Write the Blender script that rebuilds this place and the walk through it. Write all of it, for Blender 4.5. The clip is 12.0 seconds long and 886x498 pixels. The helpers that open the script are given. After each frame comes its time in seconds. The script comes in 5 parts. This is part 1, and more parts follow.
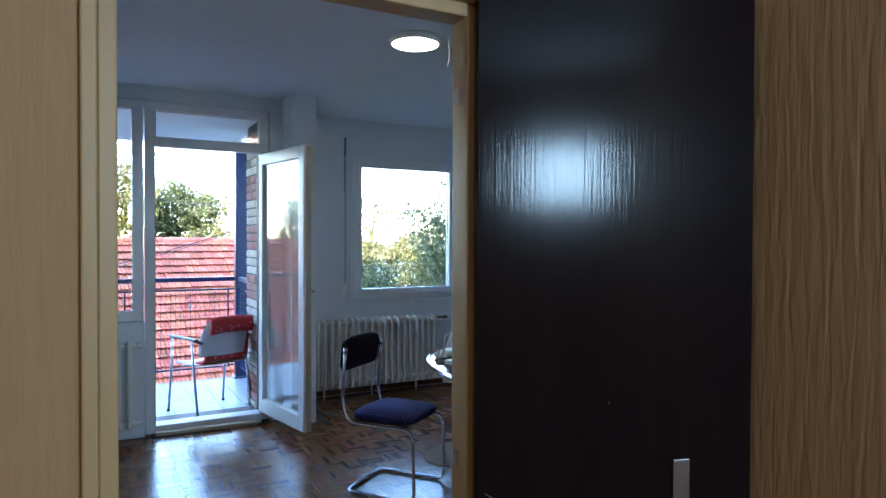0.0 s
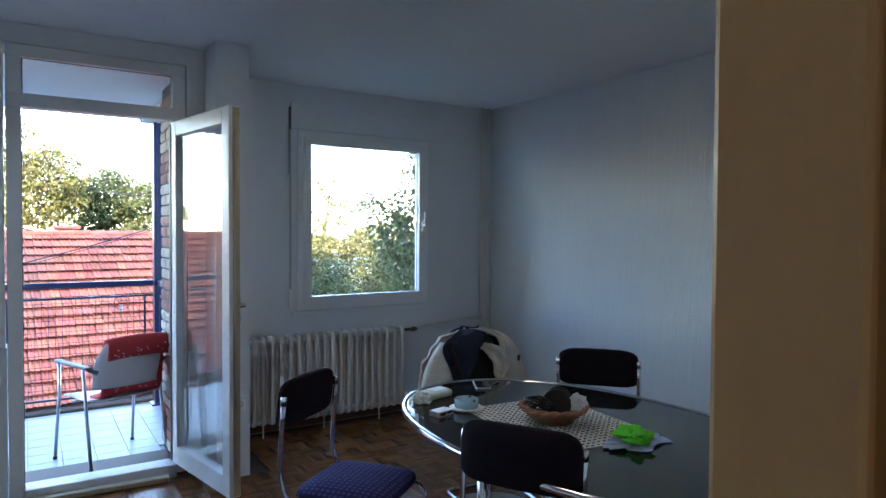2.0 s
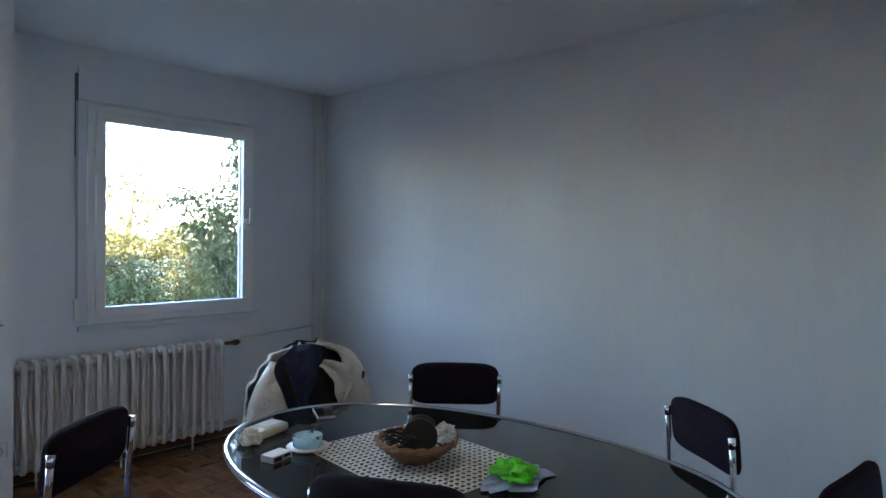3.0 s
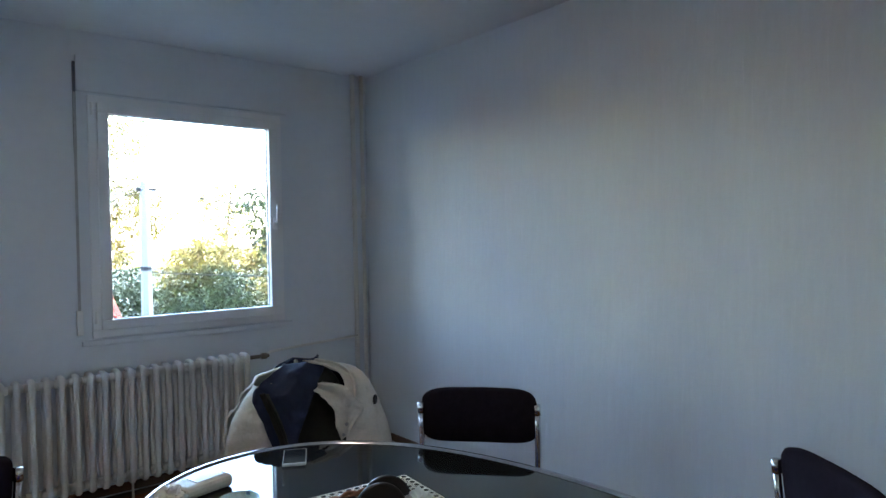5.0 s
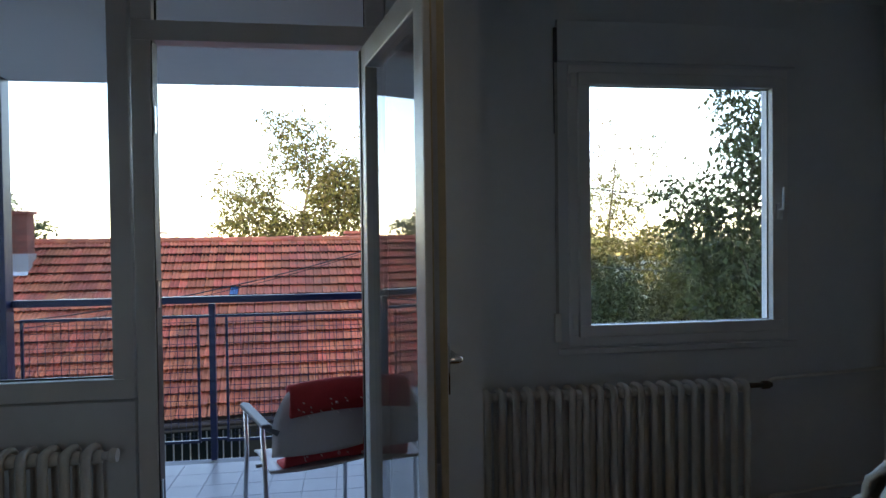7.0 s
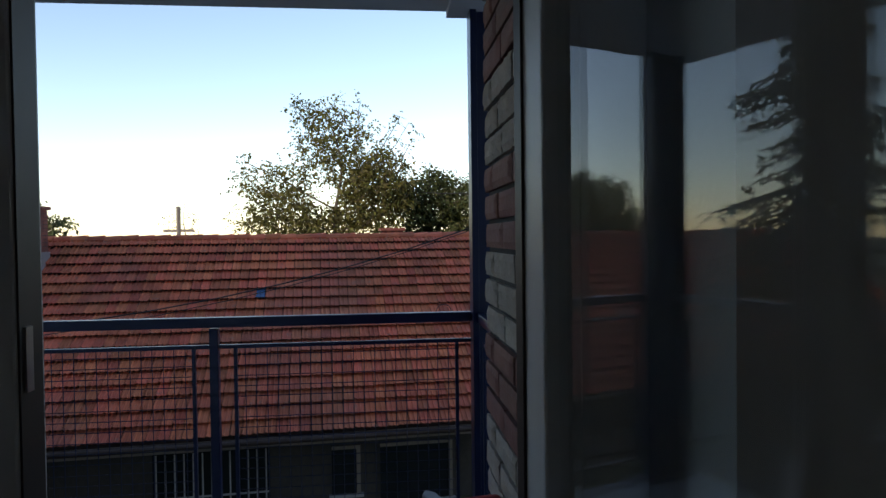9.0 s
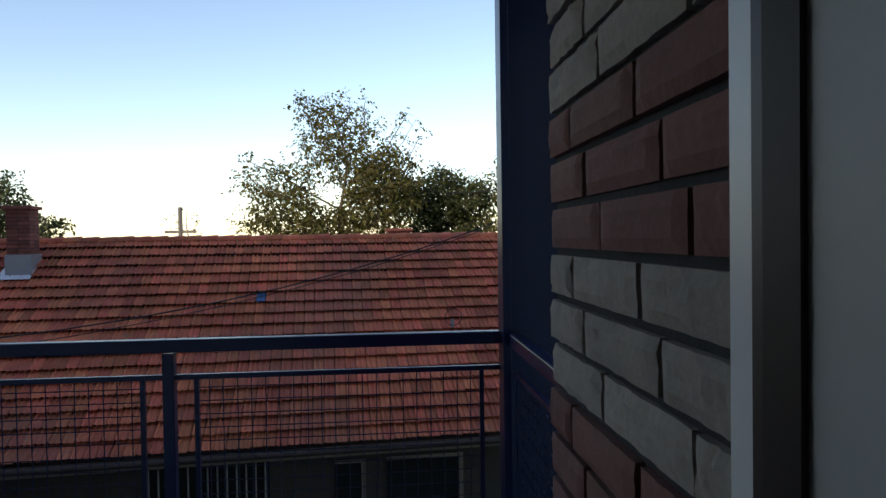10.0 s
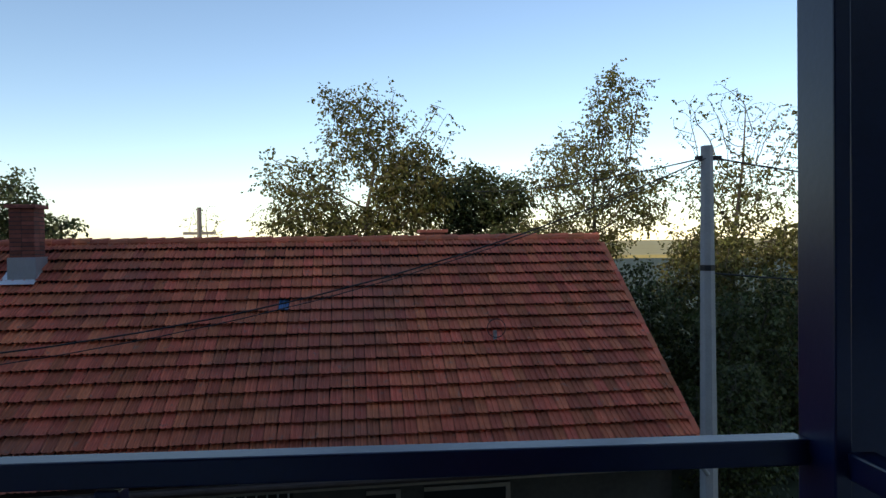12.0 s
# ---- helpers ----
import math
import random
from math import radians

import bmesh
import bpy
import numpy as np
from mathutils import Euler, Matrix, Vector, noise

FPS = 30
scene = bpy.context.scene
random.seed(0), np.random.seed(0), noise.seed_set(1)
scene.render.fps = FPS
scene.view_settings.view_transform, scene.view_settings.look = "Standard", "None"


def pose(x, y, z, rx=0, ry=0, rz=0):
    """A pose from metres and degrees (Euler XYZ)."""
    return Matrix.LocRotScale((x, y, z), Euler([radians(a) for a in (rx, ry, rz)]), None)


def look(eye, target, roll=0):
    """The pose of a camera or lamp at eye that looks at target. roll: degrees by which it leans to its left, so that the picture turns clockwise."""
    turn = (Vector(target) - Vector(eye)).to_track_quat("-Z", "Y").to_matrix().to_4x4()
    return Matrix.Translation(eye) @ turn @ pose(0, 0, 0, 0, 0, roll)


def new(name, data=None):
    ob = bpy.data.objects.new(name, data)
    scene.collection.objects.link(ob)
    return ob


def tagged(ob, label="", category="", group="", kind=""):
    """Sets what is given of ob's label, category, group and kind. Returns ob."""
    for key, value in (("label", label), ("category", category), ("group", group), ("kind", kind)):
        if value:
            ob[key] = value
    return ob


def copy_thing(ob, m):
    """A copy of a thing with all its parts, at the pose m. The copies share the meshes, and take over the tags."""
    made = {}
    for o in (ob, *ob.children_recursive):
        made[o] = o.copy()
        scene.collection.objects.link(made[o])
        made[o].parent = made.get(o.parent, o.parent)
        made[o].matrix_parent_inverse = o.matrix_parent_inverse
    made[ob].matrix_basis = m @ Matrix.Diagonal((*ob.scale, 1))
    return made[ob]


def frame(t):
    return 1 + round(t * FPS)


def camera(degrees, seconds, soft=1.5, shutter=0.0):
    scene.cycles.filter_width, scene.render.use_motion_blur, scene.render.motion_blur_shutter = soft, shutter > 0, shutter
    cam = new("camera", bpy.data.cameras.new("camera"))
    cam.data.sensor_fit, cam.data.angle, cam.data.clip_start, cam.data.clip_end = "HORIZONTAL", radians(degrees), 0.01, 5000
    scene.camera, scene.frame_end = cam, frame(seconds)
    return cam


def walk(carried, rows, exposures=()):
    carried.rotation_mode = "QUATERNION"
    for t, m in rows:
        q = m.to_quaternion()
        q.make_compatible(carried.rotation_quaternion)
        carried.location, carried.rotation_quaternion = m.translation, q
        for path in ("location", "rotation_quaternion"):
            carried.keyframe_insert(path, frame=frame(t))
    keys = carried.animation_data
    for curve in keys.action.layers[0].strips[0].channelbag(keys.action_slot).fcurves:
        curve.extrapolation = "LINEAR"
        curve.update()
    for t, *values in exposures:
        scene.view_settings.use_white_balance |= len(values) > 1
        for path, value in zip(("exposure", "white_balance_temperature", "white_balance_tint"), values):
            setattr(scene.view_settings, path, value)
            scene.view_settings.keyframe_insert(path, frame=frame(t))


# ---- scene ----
PATH = [
    (0, (0.858, 0.685, 1.488), (1.817, 2.44, 1.459), 0.2),
    (0.5, (1.014, 0.974, 1.51), (1.96, 2.736, 1.471), 0.0),
    (1, (1.079, 1.251, 1.535), (2.005, 3.023, 1.487), 0.3),
    (1.5, (1.143, 1.517, 1.5), (2.097, 3.275, 1.457), 0.3),
    (2, (1.322, 1.79, 1.504), (2.402, 3.472, 1.455), 0.3),
    (2.5, (1.423, 2.02, 1.494), (2.665, 3.587, 1.45), 0.5),
    (3, (1.549, 2.231, 1.489), (3.038, 3.566, 1.451), 0.9),
    (3.2, (1.63, 2.284, 1.483), (3.194, 3.53, 1.444), 0.8),
    (4.8, (2.27, 2.475, 1.428), (3.70, 3.872, 1.397), -0.9),
    (5, (2.30, 2.50, 1.425), (3.567, 4.048, 1.398), -1.1),
    (5.5, (2.151, 2.60, 1.468), (3.013, 4.404, 1.43), -0.75),
    (6, (2.043, 2.822, 1.473), (2.594, 4.744, 1.429), -0.45),
    (6.5, (2.02, 3.146, 1.441), (2.42, 5.105, 1.40), -0.6),
    (7, (2.015, 3.536, 1.449), (2.297, 5.516, 1.413), -0.7),
    (7.2, (1.967, 3.685, 1.435), (2.222, 5.668, 1.406), -0.9),
    (8.8, (1.864, 4.859, 1.424), (2.065, 6.849, 1.391), -0.6),
    (9, (1.839, 5.033, 1.431), (2.034, 7.023, 1.391), -0.7),
    (9.5, (1.876, 5.378, 1.419), (2.061, 7.369, 1.379), -0.9),
    (10, (1.854, 5.713, 1.419), (2.028, 7.705, 1.383), -0.8),
    (10.5, (1.727, 6.03, 1.461), (1.889, 8.023, 1.426), -0.7),
    (11, (1.658, 6.346, 1.438), (1.809, 8.34, 1.403), -0.8),
    (11.5, (1.612, 6.676, 1.435), (1.749, 8.671, 1.395), -0.9),
    (12, (1.572, 6.981, 1.425), (1.687, 8.977, 1.396), -0.7),
]
cam = camera(68.8, 12.0)
walk(cam, [(t, look(eye, target, roll)) for t, eye, target, roll in PATH],
     exposures=[(0, 4.5, 5900, 9), (1, 4.45, 6050, 10), (2, 4.4, 6450, 12), (3.2, 4.7, 6650, 13), (5, 4.85, 6700, 13), (5.6, 4.75, 7000, 13), (6.1, 4.1, 7350, 14), (6.5, 3.4, 7300, 14), (7.2, 2.4, 7300, 14), (8.8, 0.9, 7400, 14), (10, 0.75, 7450, 14), (11, 0.55, 7200, 12), (12, 0.42, 6850, 10)])

# ---- light and exposure ----
SUN_EL, SUN_AZ = radians(27), radians(215)
world = bpy.data.worlds.new("sky")
scene.world = world
world.use_nodes = True
wn = world.node_tree.nodes
sky = wn.new("ShaderNodeTexSky")
sky.sky_type = 'NISHITA'
sky.sun_disc = False
sky.sun_elevation, sky.sun_rotation = SUN_EL, SUN_AZ
sky.air_density, sky.dust_density, sky.ozone_density = 1.0, 0.1, 2.2
world.node_tree.links.new(sky.outputs[0], wn["Background"].inputs[0])
wn["Background"].inputs[1].default_value = 0.15
sun = new("sun", bpy.data.lights.new("sun", 'SUN'))
sun.data.energy, sun.data.angle, sun.data.color = 2.0, radians(0.6), (1.0, 0.9, 0.76)
sun.matrix_world = look((0, 0, 30), (-math.sin(SUN_AZ) * 10, -math.cos(SUN_AZ) * 10, 30 - 10 * math.tan(SUN_EL)))


def area(name, at, to, w, h, power, color=(1, 1, 1)):
    lamp = new(name, bpy.data.lights.new(name, 'AREA'))
    lamp.data.shape, lamp.data.size, lamp.data.size_y = 'RECTANGLE', w, h
    lamp.data.energy, lamp.data.color = power, color
    lamp.matrix_world = look(at, to)
    return lamp


# daylight from the window of the room behind the hall
area("hall_daylight", (1.72, -1.38, 1.95), (1.72, 3, 1.9), 0.5, 0.38, 2.2, (0.55, 0.80, 1.0))


# ---- materials ----
def mat(name, color, rough=0.6, metal=0.0, var=0.12, scale=6.0, bump=0.0, bump_scale=60.0, stretch=(1, 1, 1), rand=0.0, island=0.0, spec=0.5, hue=None, fine=0.5, relief=0.004, warp=0.0):
    """Procedural surface: two scales of mottling on a base colour, grain relief, and a random shade per piece."""
    m = bpy.data.materials.new(name)
    m.use_nodes = True
    nt = m.node_tree
    n, l = nt.nodes, nt.links
    bs = n["Principled BSDF"]
    bs.inputs["Roughness"].default_value, bs.inputs["Metallic"].default_value = rough, metal
    bs.inputs["Specular IOR Level"].default_value = spec
    mp = n.new("ShaderNodeMapping")
    mp.inputs["Scale"].default_value = stretch
    geo = n.new("ShaderNodeNewGeometry")
    l.new(geo.outputs["Position"], mp.inputs[0])
    big = n.new("ShaderNodeTexNoise")
    big.inputs["Scale"].default_value, big.inputs["Detail"].default_value = scale, 4
    small = n.new("ShaderNodeTexNoise")
    small.inputs["Scale"].default_value, small.inputs["Detail"].default_value = scale * 9, 5
    l.new(mp.outputs[0], big.inputs[0])
    l.new(mp.outputs[0], small.inputs[0])
    mix = n.new("ShaderNodeMix")
    mix.inputs[0].default_value = fine
    l.new(big.outputs[0], mix.inputs[2])
    l.new(small.outputs[0], mix.inputs[3])
    ramp = n.new("ShaderNodeMapRange")
    ramp.inputs[1].default_value, ramp.inputs[2].default_value = 0.3, 0.7
    ramp.inputs[3].default_value, ramp.inputs[4].default_value = 1 - var, 1 + var
    l.new(mix.outputs[0], ramp.inputs[0])
    value = ramp.outputs[0]
    for amount, node, socket in ((rand, "ShaderNodeObjectInfo", "Random"), (island, "ShaderNodeNewGeometry", "Random Per Island")):
        if amount:
            r = n.new(node)
            rr = n.new("ShaderNodeMapRange")
            rr.inputs[3].default_value, rr.inputs[4].default_value = 1 - amount, 1 + amount
            l.new(r.outputs[socket], rr.inputs[0])
            mu = n.new("ShaderNodeMath")
            mu.operation = 'MULTIPLY'
            l.new(value, mu.inputs[0])
            l.new(rr.outputs[0], mu.inputs[1])
            value = mu.outputs[0]
    hsv = n.new("ShaderNodeHueSaturation")
    hsv.inputs["Color"].default_value = (*color, 1)
    l.new(value, hsv.inputs["Value"])
    if hue:
        r = n.new("ShaderNodeObjectInfo" if rand else "ShaderNodeNewGeometry")
        rr = n.new("ShaderNodeMapRange")
        rr.inputs[3].default_value, rr.inputs[4].default_value = 0.5 - hue, 0.5 + hue
        wh = n.new("ShaderNodeTexWhiteNoise")
        wh.noise_dimensions = '1D'
        l.new(r.outputs["Random" if rand else "Random Per Island"], wh.inputs["W"])
        l.new(wh.outputs[0], rr.inputs[0])
        l.new(rr.outputs[0], hsv.inputs["Hue"])
    l.new(hsv.outputs[0], bs.inputs["Base Color"])
    if bump:
        tex = n.new("ShaderNodeTexNoise")
        tex.inputs["Scale"].default_value, tex.inputs["Detail"].default_value, tex.inputs["Distortion"].default_value = bump_scale, 6, warp
        l.new(mp.outputs[0], tex.inputs[0])
        bu = n.new("ShaderNodeBump")
        bu.inputs["Strength"].default_value, bu.inputs["Distance"].default_value = bump, relief
        l.new(tex.outputs[0], bu.inputs["Height"])
        l.new(bu.outputs[0], bs.inputs["Normal"])
    return m


def glass(name, color=(1, 1, 1), rough=0.0):
    """A thin pane: mirror at its Fresnel share, else clear."""
    m = bpy.data.materials.new(name)
    m.use_nodes = True
    n, l = m.node_tree.nodes, m.node_tree.links
    tr, gl, mx = n.new("ShaderNodeBsdfTransparent"), n.new("ShaderNodeBsdfGlossy"), n.new("ShaderNodeMixShader")
    lw, pw, mp = n.new("ShaderNodeLayerWeight"), n.new("ShaderNodeMath"), n.new("ShaderNodeMapRange")
    tr.inputs[0].default_value = (*color, 1)
    gl.inputs["Roughness"].default_value = rough
    pw.operation = 'POWER'
    lw.inputs[0].default_value = 0.5
    l.new(lw.outputs["Facing"], pw.inputs[0])
    l.new(pw.outputs[0], mp.inputs[0])
    mp.inputs[3].default_value, mp.inputs[4].default_value = 0.06, 1.0
    pw.inputs[1].default_value = 4.0
    l.new(mp.outputs[0], mx.inputs[0])
    l.new(tr.outputs[0], mx.inputs[1])
    l.new(gl.outputs[0], mx.inputs[2])
    l.new(mx.outputs[0], n["Material Output"].inputs[0])
    return m


def weathered(m):
    """Lichen-grey stretches and fresher orange ones drifting over a tiled roof."""
    n, l = m.node_tree.nodes, m.node_tree.links
    bs = n["Principled BSDF"]
    src = bs.inputs["Base Color"].links[0].from_socket
    geo, tex, spots = n.new("ShaderNodeNewGeometry"), n.new("ShaderNodeTexNoise"), n.new("ShaderNodeTexNoise")
    l.new(geo.outputs["Position"], tex.inputs[0])
    l.new(geo.outputs["Position"], spots.inputs[0])
    tex.inputs["Scale"].default_value, tex.inputs["Detail"].default_value = 0.42, 3
    spots.inputs["Scale"].default_value, spots.inputs["Detail"].default_value = 9.0, 4
    for noise_out, lo, hi, share, tone in ((tex.outputs[0], 0.50, 0.64, 0.45, (0.28, 0.115, 0.085, 1)), (spots.outputs[0], 0.60, 0.72, 0.6, (0.20, 0.15, 0.12, 1))):
        rng, mix = n.new("ShaderNodeMapRange"), n.new("ShaderNodeMix")
        mix.data_type = 'RGBA'
        rng.inputs[1].default_value, rng.inputs[2].default_value, rng.inputs[4].default_value = lo, hi, share
        l.new(noise_out, rng.inputs[0])
        l.new(rng.outputs[0], mix.inputs[0])
        l.new(src, mix.inputs[6])
        mix.inputs[7].default_value = tone
        src = mix.outputs[2]
    l.new(src, bs.inputs["Base Color"])
    return m


def dotted(m, tone, scale):
    """A woven pattern of small even dots in a second thread."""
    n, l = m.node_tree.nodes, m.node_tree.links
    bs = n["Principled BSDF"]
    co, vor, rng, mix = n.new("ShaderNodeTexCoord"), n.new("ShaderNodeTexVoronoi"), n.new("ShaderNodeMapRange"), n.new("ShaderNodeMix")
    vor.voronoi_dimensions = '2D'
    vor.inputs["Scale"].default_value, vor.inputs["Randomness"].default_value = scale, 0.12
    rng.inputs[1].default_value, rng.inputs[2].default_value, rng.inputs[3].default_value, rng.inputs[4].default_value = 0.22, 0.34, 0.75, 0.0
    mix.data_type = 'RGBA'
    l.new(co.outputs["Object"], vor.inputs[0])
    l.new(vor.outputs["Distance"], rng.inputs[0])
    l.new(rng.outputs[0], mix.inputs[0])
    l.new(bs.inputs["Base Color"].links[0].from_socket, mix.inputs[6])
    mix.inputs[7].default_value = tone
    l.new(mix.outputs[2], bs.inputs["Base Color"])
    return m


def glow(name, color, strength):
    m = bpy.data.materials.new(name)
    m.use_nodes = True
    bs = m.node_tree.nodes["Principled BSDF"]
    bs.inputs["Base Color"].default_value = (0.9, 0.9, 0.88, 1)
    bs.inputs["Emission Color"].default_value = (*color, 1)
    bs.inputs["Emission Strength"].default_value = strength
    return m


M_WALL = mat("white_wall_paint", (0.71, 0.74, 0.78), 0.85, var=0.03, scale=2.0, bump=0.15, bump_scale=90)
M_CEIL = mat("white_ceiling_paint", (0.75, 0.77, 0.80), 0.9, var=0.025, scale=1.5, bump=0.1, bump_scale=50)
M_WALLPAPER = mat("ribbed_white_wallpaper", (0.70, 0.73, 0.76), 0.75, var=0.03, scale=3.0, bump=0.8, bump_scale=24, stretch=(1.8, 1.8, 0.2), relief=0.006, warp=0.5)
M_HALL = mat("ribbed_tan_wallpaper", (0.44, 0.255, 0.115), 0.7, var=0.06, scale=3.0, bump=1.0, bump_scale=26, stretch=(1.8, 1.8, 0.2), relief=0.004, warp=0.5)
M_JAMB = mat("cream_painted_wood", (0.52, 0.35, 0.17), 0.4, var=0.06, scale=5, bump=0.12, bump_scale=40, stretch=(1, 1, 0.1))
M_DARKDOOR = mat("dark_lacquered_veneer", (0.010, 0.006, 0.007), 0.14, spec=0.2, var=0.25, scale=10, bump=0.15, bump_scale=110, stretch=(1.5, 1.5, 0.06), relief=0.002)
M_PVC = mat("white_window_plastic", (0.78, 0.79, 0.81), 0.35, var=0.02, scale=4)
M_PVC_OLD = mat("yellowed_seal_plastic", (0.52, 0.44, 0.30), 0.5, var=0.1, scale=8)
M_SEAL = mat("black_rubber_seal", (0.02, 0.02, 0.022), 0.6)
M_CHROME = mat("chromed_steel", (0.72, 0.72, 0.74), 0.12, 1.0, var=0.04)
M_STEEL = mat("brushed_steel", (0.5, 0.5, 0.52), 0.3, 1.0, var=0.06)
M_RADIATOR = mat("cream_radiator_enamel", (0.72, 0.70, 0.66), 0.35, var=0.04, scale=8, bump=0.05)
M_PIPE = mat("white_pipe_paint", (0.72, 0.71, 0.68), 0.4, var=0.05, scale=8)
M_PARQUET = mat("varnished_oak_parquet", (0.20, 0.085, 0.032), 0.2, var=0.22, scale=7, bump=0.06, bump_scale=120, island=0.38, hue=0.012)
M_PARQUET_P = mat("varnished_oak_block", (0.20, 0.085, 0.032), 0.2, var=0.22, scale=7, bump=0.06, bump_scale=120, rand=0.38, hue=0.012)
M_SUBFLOOR = mat("dark_floor_joint", (0.05, 0.025, 0.012), 0.6)
M_BLACKFAB = mat("black_woven_fabric", (0.014, 0.010, 0.017), 0.9, spec=0.12, var=0.3, scale=40, bump=0.4, bump_scale=300)
M_NAVYFAB = dotted(mat("navy_woven_fabric", (0.026, 0.022, 0.095), 0.9, spec=0.15, var=0.35, scale=30, bump=0.4, bump_scale=260), (0.09, 0.08, 0.24, 1), 42)
M_TINT = glass("smoked_glass", (0.10, 0.12, 0.12))
M_GLASS = glass("clear_glass", (0.97, 0.985, 0.98))
M_BLUE = mat("dark_blue_metal_paint", (0.006, 0.014, 0.06), 0.3, var=0.15, scale=12, bump=0.08, bump_scale=60)
M_BALTILE = mat("pale_grey_ceramic", (0.26, 0.27, 0.30), 0.4, var=0.06, scale=9, rand=0.05)
M_GROUT = mat("grey_grout", (0.21, 0.215, 0.23), 0.9)
M_BRICK = mat("rough_buff_facing_brick", (0.33, 0.29, 0.255), 0.9, var=0.16, scale=14, bump=0.9, bump_scale=50, rand=0.12, hue=0.006)
M_BRICKRED = mat("red_brown_facing_brick", (0.19, 0.08, 0.068), 0.85, var=0.16, scale=14, bump=0.3, bump_scale=90, rand=0.15, hue=0.008)
M_CHIMNEY = mat("sooty_red_chimney_brick", (0.20, 0.065, 0.05), 0.9, var=0.3, scale=10, bump=0.5, island=0.3)
M_MORTAR = mat("dark_mortar", (0.035, 0.035, 0.04), 0.95, var=0.2, scale=20, bump=0.4)
M_PLASTER = mat("grey_concrete_plaster", (0.42, 0.44, 0.47), 0.9, var=0.08, scale=4, bump=0.25, bump_scale=40)
M_ROOF = weathered(mat("red_clay_roof_tile", (0.55, 0.142, 0.072), 0.85, var=0.3, scale=0.5, bump=0.4, bump_scale=40, island=0.26, hue=0.008))
M_ROOF_P = weathered(mat("red_clay_roof_piece", (0.55, 0.142, 0.072), 0.85, var=0.3, scale=0.5, bump=0.4, bump_scale=40, rand=0.26, hue=0.008))
M_ROOFUNDER = mat("dark_roof_battens", (0.05, 0.03, 0.025), 0.9)
# grey render with the shade under the eave put into its near-black colour
M_HOUSEWALL = mat("old_shade_dark_render", (0.055, 0.05, 0.045), 0.95, var=0.25, scale=1.5, bump=0.4, bump_scale=30)
M_DARKGLASS = mat("dark_window_pane", (0.015, 0.018, 0.02), 0.1)
M_WOODOLD = mat("weathered_grey_timber", (0.22, 0.19, 0.16), 0.85, var=0.2, scale=9, stretch=(1, 1, 0.2))
M_GRASS = mat("rough_garden_grass", (0.035, 0.045, 0.02), 0.95, var=0.4, scale=0.8, bump=0.8, bump_scale=14)
M_CONCRETE = mat("grey_concrete", (0.36, 0.36, 0.36), 0.9, var=0.12, scale=4, bump=0.3)
def translucent(m, share):
    """Lets part of the light through a leaf."""
    n, l = m.node_tree.nodes, m.node_tree.links
    bs = n["Principled BSDF"]
    tl, mx = n.new("ShaderNodeBsdfTranslucent"), n.new("ShaderNodeMixShader")
    l.new(bs.inputs["Base Color"].links[0].from_socket, tl.inputs[0])
    mx.inputs[0].default_value = share
    l.new(bs.outputs[0], mx.inputs[1])
    l.new(tl.outputs[0], mx.inputs[2])
    l.new(mx.outputs[0], n["Material Output"].inputs[0])
    return m


M_BARK = mat("grey_brown_bark", (0.11, 0.09, 0.07), 0.95, var=0.3, scale=8, bump=0.6, bump_scale=30)
M_LEAF = translucent(mat("yellowing_green_leaves", (0.125, 0.115, 0.028), 0.6, var=0.35, scale=1.0, island=0.6, hue=0.03), 0.4)
M_LEAFDARK = translucent(mat("deep_green_leaves", (0.07, 0.085, 0.026), 0.6, var=0.35, scale=1.0, island=0.6, hue=0.03), 0.35)
M_CONIFER = mat("dark_conifer_needles", (0.02, 0.035, 0.02), 0.8, var=0.3, scale=1.0, island=0.5)
M_CABLE = mat("black_cable_sheath", (0.012, 0.012, 0.013), 0.6)
M_WHITEPLASTIC = mat("white_plastic", (0.8, 0.8, 0.79), 0.4, var=0.03)
M_GREYPLASTIC = mat("light_grey_moulded_plastic", (0.50, 0.51, 0.54), 0.45, var=0.05, scale=9)
M_DARKPLASTIC = mat("dark_grey_plastic", (0.10, 0.11, 0.13), 0.45, var=0.08)
M_RED = mat("red_dotted_cushion_fabric", (0.42, 0.03, 0.035), 0.85, var=0.12, scale=20, bump=0.3, bump_scale=200)


# ---- mesh helpers ----
def obj(name, bm, material, parent=None, label="", smooth=False, bevel=0.0):
    """Links a bmesh as one mesh object."""
    me = bpy.data.meshes.new(name)
    if bevel:
        bmesh.ops.bevel(bm, geom=bm.edges[:], offset=bevel, segments=2, profile=0.5, affect='EDGES', clamp_overlap=True)
    bmesh.ops.recalc_face_normals(bm, faces=bm.faces[:])
    bm.to_mesh(me)
    bm.free()
    if smooth:
        for p in me.polygons:
            p.use_smooth = True
    me.materials.append(material)
    ob = new(name, me)
    if parent:
        ob.parent = parent
    if label:
        tagged(ob, label)
    return ob


def part(name, bm, material, parent, label="", smooth=False, bevel=0.0):
    return obj(name, bm, material, parent, label, smooth, bevel)


def thing(name, m, label, category, group="", kind=""):
    ob = new(name)
    ob.matrix_world = m
    return tagged(ob, label, category, group, kind)


